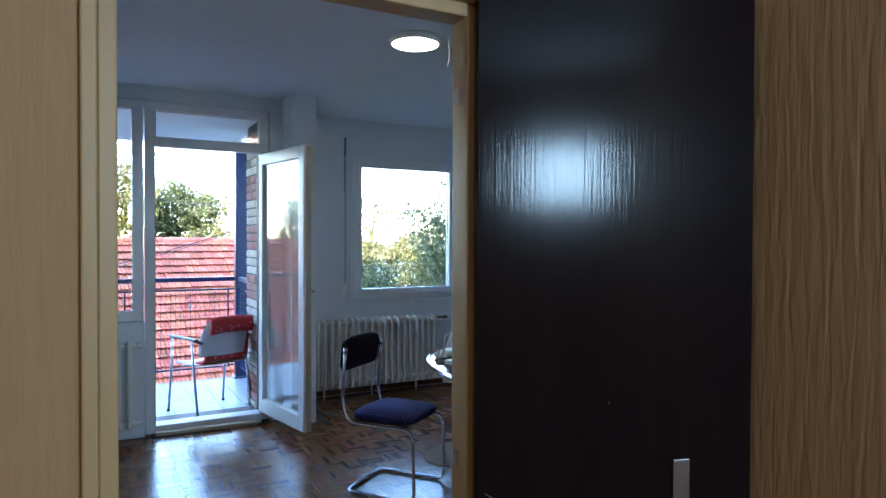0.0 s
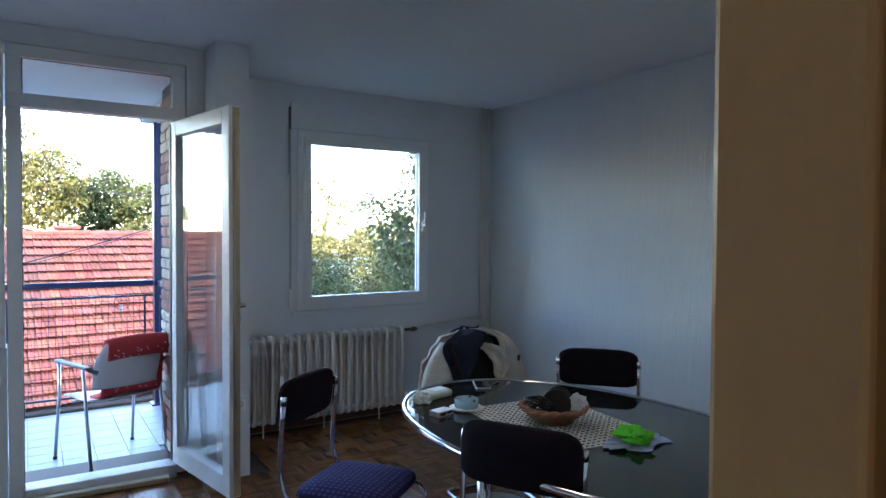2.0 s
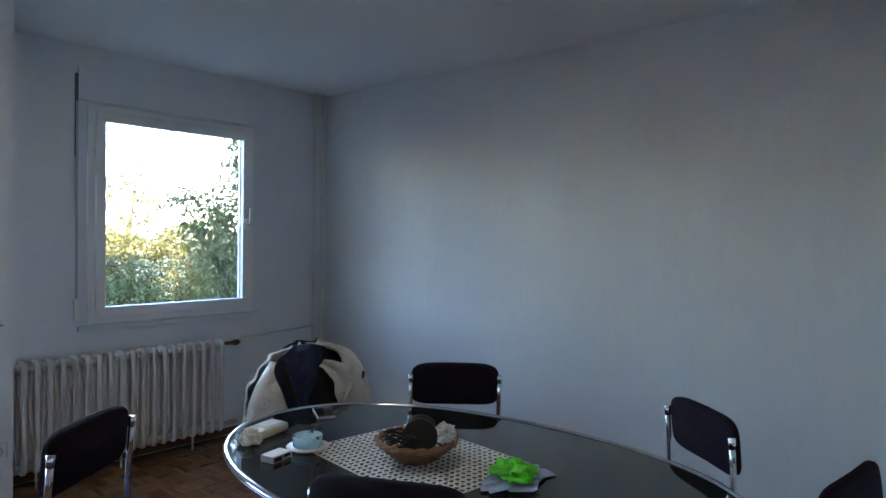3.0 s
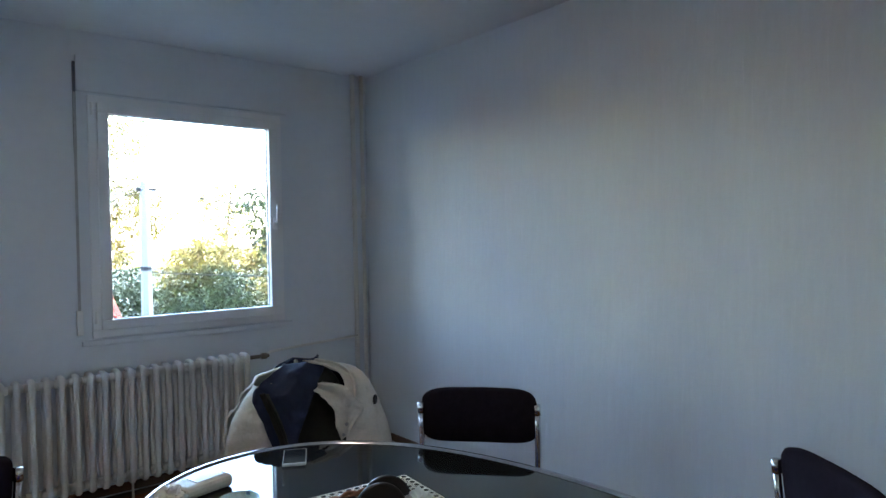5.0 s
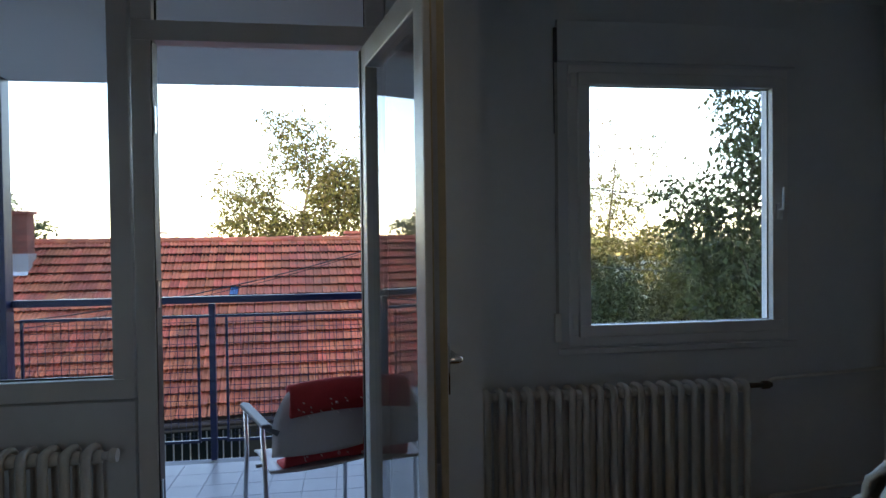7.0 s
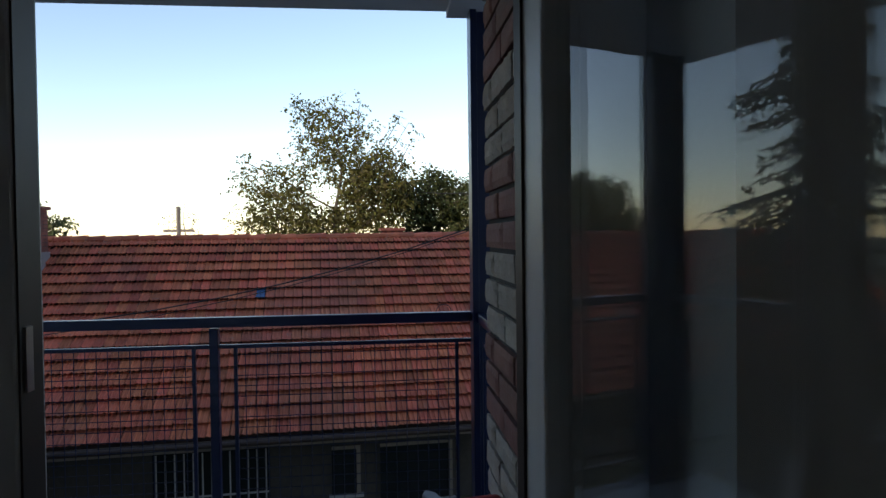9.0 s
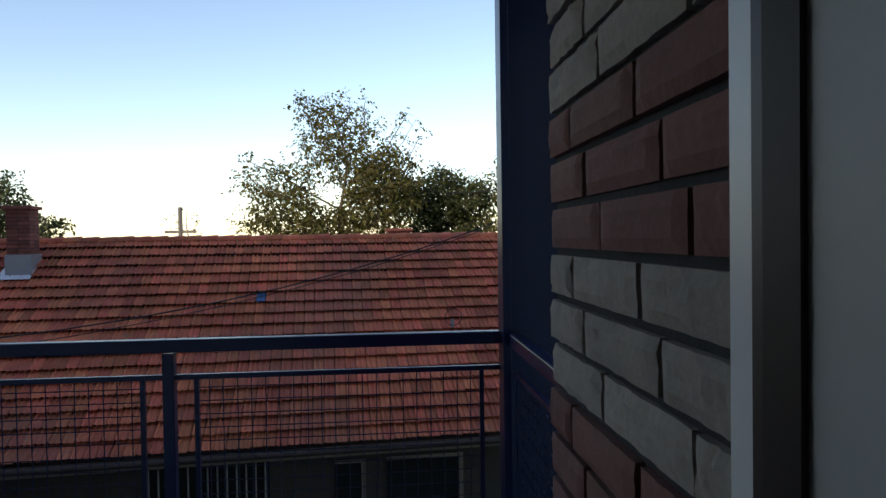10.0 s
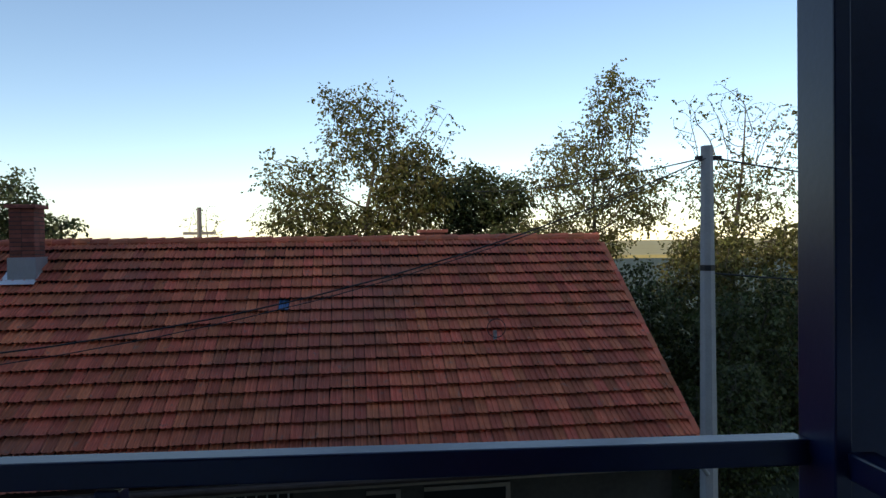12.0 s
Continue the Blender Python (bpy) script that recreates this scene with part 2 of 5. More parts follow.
def box(bm, x0, x1, y0, y1, z0, z1, m=None):
    v = [bm.verts.new(Vector(p) if m is None else m @ Vector(p)) for p in
         ((x0, y0, z0), (x1, y0, z0), (x1, y1, z0), (x0, y1, z0), (x0, y0, z1), (x1, y0, z1), (x1, y1, z1), (x0, y1, z1))]
    for f in ((3, 2, 1, 0), (4, 5, 6, 7), (0, 1, 5, 4), (1, 2, 6, 5), (2, 3, 7, 6), (3, 0, 4, 7)):
        bm.faces.new([v[i] for i in f])
    return bm


def boxes(*spans):
    bm = bmesh.new()
    for s in spans:
        box(bm, *s)
    return bm


def tube(bm, pts, r, sides=10, closed=False):
    """A round bar along points, with mitred joints; r a number or one per point."""
    pts = [Vector(p) for p in pts]
    n = len(pts)
    rings, up = [], None
    for i, p in enumerate(pts):
        a = pts[i - 1] if (i or closed) else p
        b = pts[(i + 1) % n] if (i < n - 1 or closed) else p
        d = (b - a).normalized()
        if up is None:
            up = Vector((0, 0, 1)) if abs(d.z) < 0.9 else Vector((1, 0, 0))
        s = d.cross(up).normalized()
        up = s.cross(d).normalized()
        rad = r if isinstance(r, (int, float)) else r[i]
        rings.append([bm.verts.new(p + rad * (math.cos(k * math.tau / sides) * s + math.sin(k * math.tau / sides) * up)) for k in range(sides)])
    for i in range(n if closed else n - 1):
        a, b = rings[i], rings[(i + 1) % n]
        for k in range(sides):
            bm.faces.new((a[k], a[(k + 1) % sides], b[(k + 1) % sides], b[k]))
    if not closed:
        bm.faces.new(rings[0][::-1])
        bm.faces.new(rings[-1])
    return bm


def rounded(pts, r, steps=5):
    """The points of a polyline with its inner corners rounded to radius r."""
    pts = [Vector(p) for p in pts]
    out = [pts[0]]
    for a, b, c in zip(pts, pts[1:], pts[2:]):
        u, w = (a - b), (c - b)
        k = min(r, u.length * 0.49, w.length * 0.49)
        p, q = b + u.normalized() * k, b + w.normalized() * k
        for i in range(steps + 1):
            t = i / steps
            out.append((1 - t) ** 2 * p + 2 * t * (1 - t) * b + t * t * q)
    return out + [pts[-1]]


def lathe(bm, profile, sides=28, at=(0, 0, 0)):
    rings = []
    for r, z in profile:
        rings.append([bm.verts.new((at[0] + r * math.cos(k * math.tau / sides), at[1] + r * math.sin(k * math.tau / sides), at[2] + z)) for k in range(sides)])
    for a, b in zip(rings, rings[1:]):
        for k in range(sides):
            bm.faces.new((a[k], a[(k + 1) % sides], b[(k + 1) % sides], b[k]))
    bm.faces.new(rings[0][::-1])
    bm.faces.new(rings[-1])
    return bm


def slab(bm, outline, z0, z1, m=None):
    """A prism over an outline."""
    lo = [bm.verts.new(Vector((x, y, z0)) if m is None else m @ Vector((x, y, z0))) for x, y in outline]
    hi = [bm.verts.new(Vector((x, y, z1)) if m is None else m @ Vector((x, y, z1))) for x, y in outline]
    bm.faces.new(lo[::-1])
    bm.faces.new(hi)
    for i in range(len(lo)):
        j = (i + 1) % len(lo)
        bm.faces.new((lo[i], lo[j], hi[j], hi[i]))
    return bm


# ---- the room: plan in metres ----
CEIL = 2.64
X_RIGHT, X_LEFT = 4.93, -1.6
Y_SOUTH, Y_DOOR, Y_WIN = 1.966, 6.04, 6.60
PIER0, PIER1, Y_PIER = 2.27, 2.47, 5.78
structure = dict(kind="structure")


def wall(name, label, *spans, material=None):
    spans = [(*q[:4], -0.09 if q[4] == 0 else q[4], q[5]) for q in spans]
    return tagged(obj(name, boxes(*spans), material or M_WALL), label, "wall", **structure)


wall("wall_right", "white wall with vertical ribbed wallpaper", (X_RIGHT, X_RIGHT + 0.25, Y_SOUTH - 0.12, Y_WIN + 0.18, -0.3, 3.1), material=M_WALLPAPER)
wall("wall_left", "plain white painted room wall", (X_LEFT - 0.2, X_LEFT, Y_SOUTH - 0.12, Y_DOOR + 0.2, -0.3, 3.1))
DX0, DX1, DHEAD = 0.90, 1.585, 1.975
wall("wall_south", "white partition wall with the hall doorway",
     (X_LEFT, DX0 - 0.03, 1.91, Y_SOUTH, 0, CEIL), (DX1 + 0.03, X_RIGHT, 1.91, Y_SOUTH, 0, CEIL), (DX0 - 0.03, DX1 + 0.03, 1.91, Y_SOUTH, DHEAD + 0.03, CEIL))
# window wall with its opening
WX0, WX1, WZ0, WZ1 = 3.09, 4.23, 0.93, 2.27
wall("wall_window", "white painted wall under and round the window",
     (PIER1, WX0, Y_WIN, Y_WIN + 0.18, 0, CEIL), (WX1, X_RIGHT, Y_WIN, Y_WIN + 0.18, 0, CEIL),
     (WX0, WX1, Y_WIN, Y_WIN + 0.18, 0, WZ0), (WX0, WX1, Y_WIN, Y_WIN + 0.18, WZ1, CEIL))
wall("wall_pier", "white painted pier beside the balcony door", (PIER0, PIER1, Y_PIER, 6.74, 0, CEIL), (2.16, PIER0, Y_DOOR, 6.74, 0, CEIL))
wall("wall_balcony", "white painted parapet and lintel of the balcony front",
     (X_LEFT, 1.22, Y_DOOR, 6.22, 0, 0.86), (X_LEFT, 2.16, Y_DOOR, 6.22, 2.53, CEIL), (X_LEFT, -0.2, Y_DOOR, 6.22, 0.86, 2.53))
tagged(obj("ceiling", boxes((X_LEFT - 0.2, X_RIGHT + 0.25, Y_SOUTH - 0.09, Y_WIN + 0.18, CEIL, CEIL + 0.25)), M_CEIL), "flat white painted ceiling", "ceiling", **structure)
floor = tagged(obj("floor", boxes((X_LEFT, X_RIGHT, 1.86, Y_WIN, -0.1, -0.012)), M_SUBFLOOR), "varnished brown oak mosaic parquet floor", "floor", **structure)
# hall
wall("wall_hall_right", "tan wall with ribbed wallpaper in the hall", (2.22, 2.34, -1.4, 1.86, 0, 2.64), material=M_HALL)
wall("wall_hall_front", "tan hall side of the partition wall", (-0.4, DX0 - 0.03, 1.895, 1.908, 0, 2.64), (DX1 + 0.03, 2.22, 1.895, 1.908, 0, 2.64), (DX0 - 0.03, DX1 + 0.03, 1.895, 1.908, DHEAD + 0.03, 2.64), material=M_HALL)
wall("wall_hall_left", "tan hall wall", (-0.5, -0.4, -1.4, 1.86, 0, 2.64), material=M_HALL)
wall("wall_hall_back", "tan hall end wall", (-0.5, 2.34, -1.5, -1.4, 0, 2.64), material=M_HALL)
tagged(obj("ceiling_hall", boxes((-0.5, 2.34, -1.5, 1.86, CEIL, CEIL + 0.25)), M_CEIL), "flat white hall ceiling", "ceiling", **structure)
tagged(obj("floor_hall", boxes((-0.5, 2.34, -1.5, 1.86, -0.1, 0)), M_PARQUET), "brown hall floor", "floor", **structure)


# ---- windows and doors ----
def pane_frame(parent, x0, x1, z0, z1, y0, y1, w, name="frame", material=None):
    """Four mitre-less bars round an opening."""
    m = material or M_PVC
    for n, s in (("rail", (x0, x1, y0, y1, z0, z0 + w)), ("rail", (x0, x1, y0, y1, z1 - w, z1)),
                 ("stile", (x0, x0 + w, y0, y1, z0 + w, z1 - w)), ("stile", (x1 - w, x1, y0, y1, z0 + w, z1 - w))):
        part(name + "_" + n, boxes(s), m, parent, bevel=0.004)


def pane(parent, x0, x1, z0, z1, y, material=None):
    p = part("pane", boxes((x0, x1, y, y + 0.012, z0, z1)), material or M_GLASS, parent, "clear double glazing")
    p.visible_shadow = False
    seal = boxes((x0, x1, y - 0.006, y, z0, z0 + 0.006), (x0, x1, y - 0.006, y, z1 - 0.006, z1), (x0, x0 + 0.006, y - 0.006, y, z0, z1), (x1 - 0.006, x1, y - 0.006, y, z0, z1))
    part("seal", seal, M_SEAL, parent)
    return p


win = thing("window_1", pose(-0.04, 0, 0), "white plastic window with a tilted handle", "window", **structure)
pane_frame(win, 3.115, 4.285, 0.905, 2.285, 6.585, 6.655, 0.05, "frame")
pane_frame(win, 3.160, 4.245, 0.950, 2.245, 6.565, 6.635, 0.058, "sash")
pane(win, 3.214, 4.190, 1.004, 2.190, 6.61)
bm = boxes((4.205, 4.228, 6.548, 6.566, 1.52, 1.60))
tube(bm, rounded([(4.216, 6.552, 1.57), (4.216, 6.52, 1.57), (4.216, 6.515, 1.68)], 0.02), 0.008)
part("handle", bm, M_WHITEPLASTIC, win, "white lever handle", True)
for z in (0.99, 2.17):
    part("hinge", tube(bmesh.new(), [(3.135, 6.572, z), (3.135, 6.572, z + 0.07)], 0.009), M_WHITEPLASTIC, win)
part("sill", boxes((3.06, 4.34, 6.575, 6.60, 0.865, 0.895)), M_WALL, win, "low plastered sill ledge", bevel=0.004)
box_ = thing("shutter_box", pose(-0.04, 0, 0), "white flush roller shutter box above the window", "shutter box")
part("cover", boxes((3.06, 4.33, 6.582, 6.602, 2.30, 2.50)), M_WALL, box_, bevel=0.003)
part("strap_slot", boxes((3.045, 3.058, 6.578, 6.6, 1.95, 2.46)), M_DARKPLASTIC, box_, "dark strap slot")
strap = thing("shutter_strap", pose(3.01, 6.58, 0), "grey roller shutter strap beside the window", "strap")
part("strap", boxes((-0.007, 0.007, -0.004, 0, 1.06, 2.29)), mat("grey_woven_strap", (0.42, 0.42, 0.43), 0.9, var=0.2, scale=40), strap)
part("winder", boxes((-0.016, 0.016, -0.014, 0.012, 0.93, 1.07)), M_WHITEPLASTIC, strap, "white strap winder", bevel=0.004)

fw = thing("window_2", pose(0, 0, 0), "white fixed balcony window with frosted marks", "window", **structure)
pane_frame(fw, -0.20, 1.215, 0.865, 2.54, 6.06, 6.14, 0.075, "frame")
pane(fw, -0.13, 1.145, 0.94, 2.468, 6.10)
tr = thing("window_3", pose(0, 0, 0), "white transom window over the balcony door", "window", **structure)
pane_frame(tr, 1.225, 2.155, 2.19, 2.54, 6.06, 6.14, 0.075, "frame")
pane(tr, 1.30, 2.082, 2.262, 2.468, 6.10)

bd = thing("door_1", pose(0, 0, 0), "white glazed balcony door frame, door standing open", "door frame", **structure)
part("jamb", boxes((1.225, 1.295, 6.055, 6.14, 0.0, 2.19)), M_PVC, bd, bevel=0.004)
part("jamb", boxes((2.088, 2.158, 6.055, 6.14, 0.0, 2.19)), M_PVC, bd, bevel=0.004)
part("threshold", boxes((1.295, 2.088, 6.02, 6.16, -0.04, 0.065)), M_PVC, bd, bevel=0.006)
# gasket brown, used for the painted hinge-side shade too
M_REBATE = mat("dark_brown_gasket_and_shade", (0.035, 0.022, 0.022), 0.5, var=0.15)
part("rebate", boxes((1.2955, 1.299, 6.06, 6.125, 0.066, 2.188)), M_REBATE, bd, "dark gasket lining")
part("rebate", boxes((2.082, 2.0875, 6.054, 6.100, 0.066, 2.188)), M_REBATE, bd, "dark gasket lining")
for z in (0.45, 1.2, 1.85):
    part("strike_plate", boxes((1.2985, 1.303, 6.07, 6.09, z, z + 0.10)), M_STEEL, bd, "small steel strike plate")
strip = thing("floor_strip", pose(1.66, 5.965, 0, 0, 0, -3), "pale wooden strip lying along the balcony door sill", "trim strip")
part("strip", boxes((-0.37, 0.37, -0.03, 0.03, 0, 0.03)), M_PVC_OLD, strip, bevel=0.006)

leaf = thing("balcony_door", pose(2.09, 6.045, 0.085, 0, 0, 101), "open white glazed balcony door with a metal handle", "door")
LW, LH, ST = 0.80, 2.085, 0.088
for nm, s in (("stile", (-LW, -LW + ST, -0.032, 0.032, 0, LH)), ("stile", (-ST, 0, -0.032, 0.032, 0, LH)),
              ("rail", (-LW + ST, -ST, -0.032, 0.032, 0, ST + 0.02)), ("rail", (-LW + ST, -ST, -0.032, 0.032, LH - ST, LH))):
    part(nm, boxes(s), M_PVC, leaf, bevel=0.005)
p = part("pane", boxes((-LW + ST - 0.01, -ST + 0.01, -0.006, 0.008, ST + 0.01, LH - ST + 0.01)), M_GLASS, leaf, "clear double glazing")
p.visible_shadow = False
# added dark strips stand in for the shading beside the hinges
part("hinge_shade", boxes((-0.022, 0.003, -0.037, -0.0325, 0.01, LH - 0.01), (-0.022, 0.003, 0.0325, 0.037, 0.01, LH - 0.01)), M_REBATE, leaf, "dark brown strip painting in the shade along the hinge side")
part("edge_seal", boxes((-LW - 0.006, -LW - 0.001, -0.026, 0.012, 0.01, LH - 0.01)), M_PVC_OLD, leaf, "yellowed edge profile")
part("lock_rail", boxes((-LW - 0.009, -LW - 0.006, -0.004, 0.009, 0.06, LH - 0.06)), M_STEEL, leaf, "steel espagnolette rail")
for z in (0.3, 0.75, 1.3, 1.8):
    part("locking_pin", tube(bmesh.new(), [(-LW - 0.016, 0.003, z), (-LW - 0.008, 0.003, z)], 0.006), M_STEEL, leaf)
hd = bmesh.new()
box(hd, -LW + 0.028, -LW + 0.058, -0.045, -0.03, 0.93, 1.07)
tube(hd, rounded([(-LW + 0.043, -0.04, 1.02), (-LW + 0.043, -0.085, 1.02), (-LW + 0.16, -0.09, 1.02)], 0.02), 0.010)
part("handle", hd, M_CHROME, leaf, "chromed lever handle", True)
for z in (0.12, LH - 0.18):
    part("hinge", tube(bmesh.new(), [(0.008, -0.034, z), (0.008, -0.034, z + 0.09)], 0.011), M_WHITEPLASTIC, leaf)

ed = thing("door_2", pose(0, 0, 0), "cream painted hall door lining and casing", "door frame", **structure)
for s in ((DX0 - 0.03, DX0, 1.905, 1.974, 0, DHEAD + 0.03), (DX1, DX1 + 0.03, 1.905, 1.974, 0, DHEAD + 0.03), (DX0, DX1, 1.905, 1.974, DHEAD, DHEAD + 0.03)):
    part("lining", boxes(s), M_JAMB, ed, bevel=0.004)
for s in ((DX0 - 0.055, DX0 - 0.03, 1.878, 1.895, 0, DHEAD + 0.09), (DX0 - 0.03, DX1 + 0.03, 1.878, 1.895, DHEAD + 0.03, DHEAD + 0.09),
          (DX0 - 0.09, DX0 - 0.03, 1.967, 1.978, 0, DHEAD + 0.09), (DX1 + 0.03, DX1 + 0.09, 1.967, 1.978, 0, DHEAD + 0.09), (DX0 - 0.03, DX1 + 0.03, 1.967, 1.978, DHEAD + 0.03, DHEAD + 0.09)):
    part("casing", boxes(s), M_JAMB, ed, bevel=0.004)
for z in (0.98, 1.79):
    part("hinge_plate", boxes((DX1 - 0.003, DX1, 1.94, 1.955, z, z + 0.035)), M_STEEL, ed, "small steel hinge plate")
dl = thing("hall_door", pose(DX1 + 0.006, 1.882, 0.01, 0, 0, 160), "open dark brown lacquered door with scratches", "door")
part("leaf", boxes((-0.645, 0, -0.018, 0.018, 0, 2.03)), M_DARKDOOR, dl, bevel=0.003)
hb = bmesh.new()
box(hb, -0.492, -0.452, 0.018, 0.023, 0.76, 0.985)
part("lock_plate", hb, M_STEEL, dl, "steel lock plate", bevel=0.002)
part("handle", tube(bmesh.new(), rounded([(-0.472, 0.022, 0.87), (-0.472, 0.06, 0.87), (-0.40, 0.065, 0.865)], 0.02), 0.009), M_STEEL, dl, "steel lever handle", True)
sc = bmesh.new()
for a, b in (((-0.02, 0.93), (-0.13, 0.87)), ((-0.13, 0.87), (-0.16, 0.875)), ((-0.15, 0.88), (-0.22, 0.83)), ((-0.30, 1.12), (-0.302, 1.115))):
    tube(sc, [(a[0], 0.0182, a[1]), (b[0], 0.0182, b[1])], 0.0009, 4)
part("scratch", sc, mat("pale_scratch", (0.25, 0.22, 0.2), 0.8), dl, "thin pale scratches")


# ---- radiators and pipes ----
def radiator(name, x0, count, y, step, label):
    rad = thing(name, pose(x0, y, 0), label, "radiator", group="radiators")
    bm = bmesh.new()
    c, ring = 0.5 * step, [(0, -0.052, 0.40), (0, -0.052, 0.728), (0, 0.052, 0.728), (0, 0.052, 0.098), (0, -0.052, 0.098), (0, -0.052, 0.40)]
    tube(bm, rounded(ring, 0.035, 6)[:-1], 0.0125, 10, closed=True)
    for v in bm.verts:
        v.co.x = c + v.co.x * 1.35
    for z in (0.128, 0.698):
        tube(bm, [(0, 0, z), (0.5 * c, 0, z), (c, 0, z), (1.5 * c, 0, z), (step, 0, z)], [0.021, 0.024, 0.030, 0.024, 0.021], 12)
    first = part("section", bm, M_RADIATOR, rad, smooth=True)
    for i in range(1, count):
        o = first.copy()
        scene.collection.objects.link(o)
        o.location.x = i * step
    for i in (3, count // 2, count - 4):
        part("foot", tube(bmesh.new(), [((i + 0.5) * step, -0.03, 0.0), ((i + 0.5) * step, -0.03, 0.12)], 0.007, 8), M_PIPE, rad)
    return rad


r1 = radiator("radiator", 2.52, 21, 6.47, 0.0675, "cream enamelled column radiator below the window")
vb = bmesh.new()
tube(vb, [(1.4175, 0, 0.70), (1.50, 0, 0.70)], 0.013)
tube(vb, [(1.50, 0, 0.70), (1.535, 0, 0.70)], 0.020)
tube(vb, [(1.535, 0, 0.70), (1.55, 0, 0.70)], 0.012)
part("valve", vb, mat("dull_dark_brass", (0.16, 0.13, 0.10), 0.4, 1.0), r1, "dark brass valve", True)
part("valve", tube(bmesh.new(), [(1.4175, 0, 0.125), (1.50, 0, 0.125), (1.53, 0, 0.125)], [0.013, 0.018, 0.012]), M_STEEL, r1, "small return valve", True)
r2 = radiator("radiator", 1.145 - 19 * 0.069, 19, 5.93, 0.069, "cream enamelled column radiator by the balcony door")
part("valve", tube(bmesh.new(), [(19 * 0.069, 0, 0.70), (19 * 0.069 + 0.02, 0, 0.70), (19 * 0.069 + 0.03, 0, 0.70), (19 * 0.069 + 0.05, 0, 0.70)], [0.014, 0.014, 0.026, 0.024], 14), M_WHITEPLASTIC, r2, "white plastic valve cap")
part("valve", tube(bmesh.new(), [(19 * 0.069, 0, 0.125), (19 * 0.069 + 0.045, 0, 0.125)], 0.017, 14), M_WHITEPLASTIC, r2, "white plastic lower valve cap")
for i, x in enumerate((4.80, 4.875)):
    p = thing("heating_pipe", pose(x, 6.565, 0), "white painted vertical heating pipe in the corner", "pipe", group="heating pipes")
    part("pipe", tube(bmesh.new(), [(0, 0, 0), (0, 0, CEIL)], 0.017 - 0.003 * i), M_PIPE, p, smooth=True)
    part("clamp", tube(bmesh.new(), [(0, 0, 1.60), (0, 0, 1.625)], 0.022), M_PIPE, p)
for z in (0.715, 0.125):
    p = thing("branch_pipe", pose(0, 6.53, z), "thin white painted pipe to the radiator", "pipe", group="heating pipes")
    part("pipe", tube(bmesh.new(), rounded([(4.055, -0.06, -0.01), (4.10, -0.01, 0.0), (4.79, 0.01, 0.03)], 0.03), 0.009), M_PIPE, p, smooth=True)
sk = thing("wall_socket", pose(2.405, 5.78, 0.45), "white wall socket on the pier", "socket")
part("plate", boxes((-0.04, 0.04, -0.012, 0, -0.04, 0.04)), M_WHITEPLASTIC, sk, bevel=0.005)
part("insert", lathe(bmesh.new(), [(0.02, 0), (0.022, 0.004), (0.016, 0.004), (0.016, 0.001)], 20), M_GREYPLASTIC, sk).matrix_local = pose(0, -0.011, 0, 90)
sk3 = thing("wall_socket", pose(X_RIGHT, 5.47, 0.43, 0, 0, -90), "white wall socket on the ribbed wall", "socket")
part("plate", boxes((-0.04, 0.04, -0.012, 0, -0.04, 0.04)), M_WHITEPLASTIC, sk3, bevel=0.005)
part("insert", lathe(bmesh.new(), [(0.02, 0), (0.022, 0.004), (0.016, 0.004), (0.016, 0.001)], 20), M_GREYPLASTIC, sk3).matrix_local = pose(0, -0.011, 0, 90)
sk2 = thing("skirting", pose(0, 0, 0), "low dark wooden skirting along the ribbed wall", "skirting")
part("board", boxes((X_RIGHT - 0.014, X_RIGHT - 0.001, 1.97, 6.59, 0, 0.05), (PIER1 + 0.002, X_RIGHT - 0.016, 6.584, 6.598, 0, 0.05)), mat("dark_skirting_wood", (0.16, 0.08, 0.04), 0.4, var=0.2), sk2, bevel=0.003)

# ceiling lamp with its loose wire
lamp = thing("ceiling_lamp", pose(2.50, 4.03, CEIL), "round white flat ceiling lamp, switched on", "ceiling lamp")
part("housing", lathe(bmesh.new(), [(0.150, 0.0), (0.155, -0.012), (0.150, -0.030), (0.132, -0.036), (0.132, -0.030)], 40), M_WHITEPLASTIC, lamp, smooth=True)
part("diffuser", lathe(bmesh.new(), [(0.001, -0.0395), (0.128, -0.038), (0.130, -0.033)], 40), glow("lit_diffuser", (1.0, 0.86, 0.62), 1.3), lamp, "glowing opal diffuser")
hall_lamp = thing("ceiling_lamp", pose(0.55, -0.35, CEIL), "round warm ceiling lamp in the hall, switched on", "ceiling lamp")
part("housing", lathe(bmesh.new(), [(0.150, 0.0), (0.155, -0.012), (0.150, -0.030), (0.132, -0.036), (0.132, -0.030)], 40), M_WHITEPLASTIC, hall_lamp, smooth=True)
part("diffuser", lathe(bmesh.new(), [(0.001, -0.0395), (0.128, -0.038), (0.130, -0.033)], 40), glow("lit_hall_diffuser", (1.0, 0.68, 0.36), 1.2), hall_lamp, "glowing opal diffuser")
wire = thing("loose_wire", pose(2.66, 3.93, CEIL), "short white loose wire hanging from the ceiling", "wire")
part("wire", tube(bmesh.new(), [(0, 0, 0), (0.006, 0, -0.04), (0.008, -0.002, -0.09), (0.003, -0.004, -0.13), (-0.008, -0.004, -0.165)], 0.0035, 8), M_WHITEPLASTIC, wire, smooth=True)


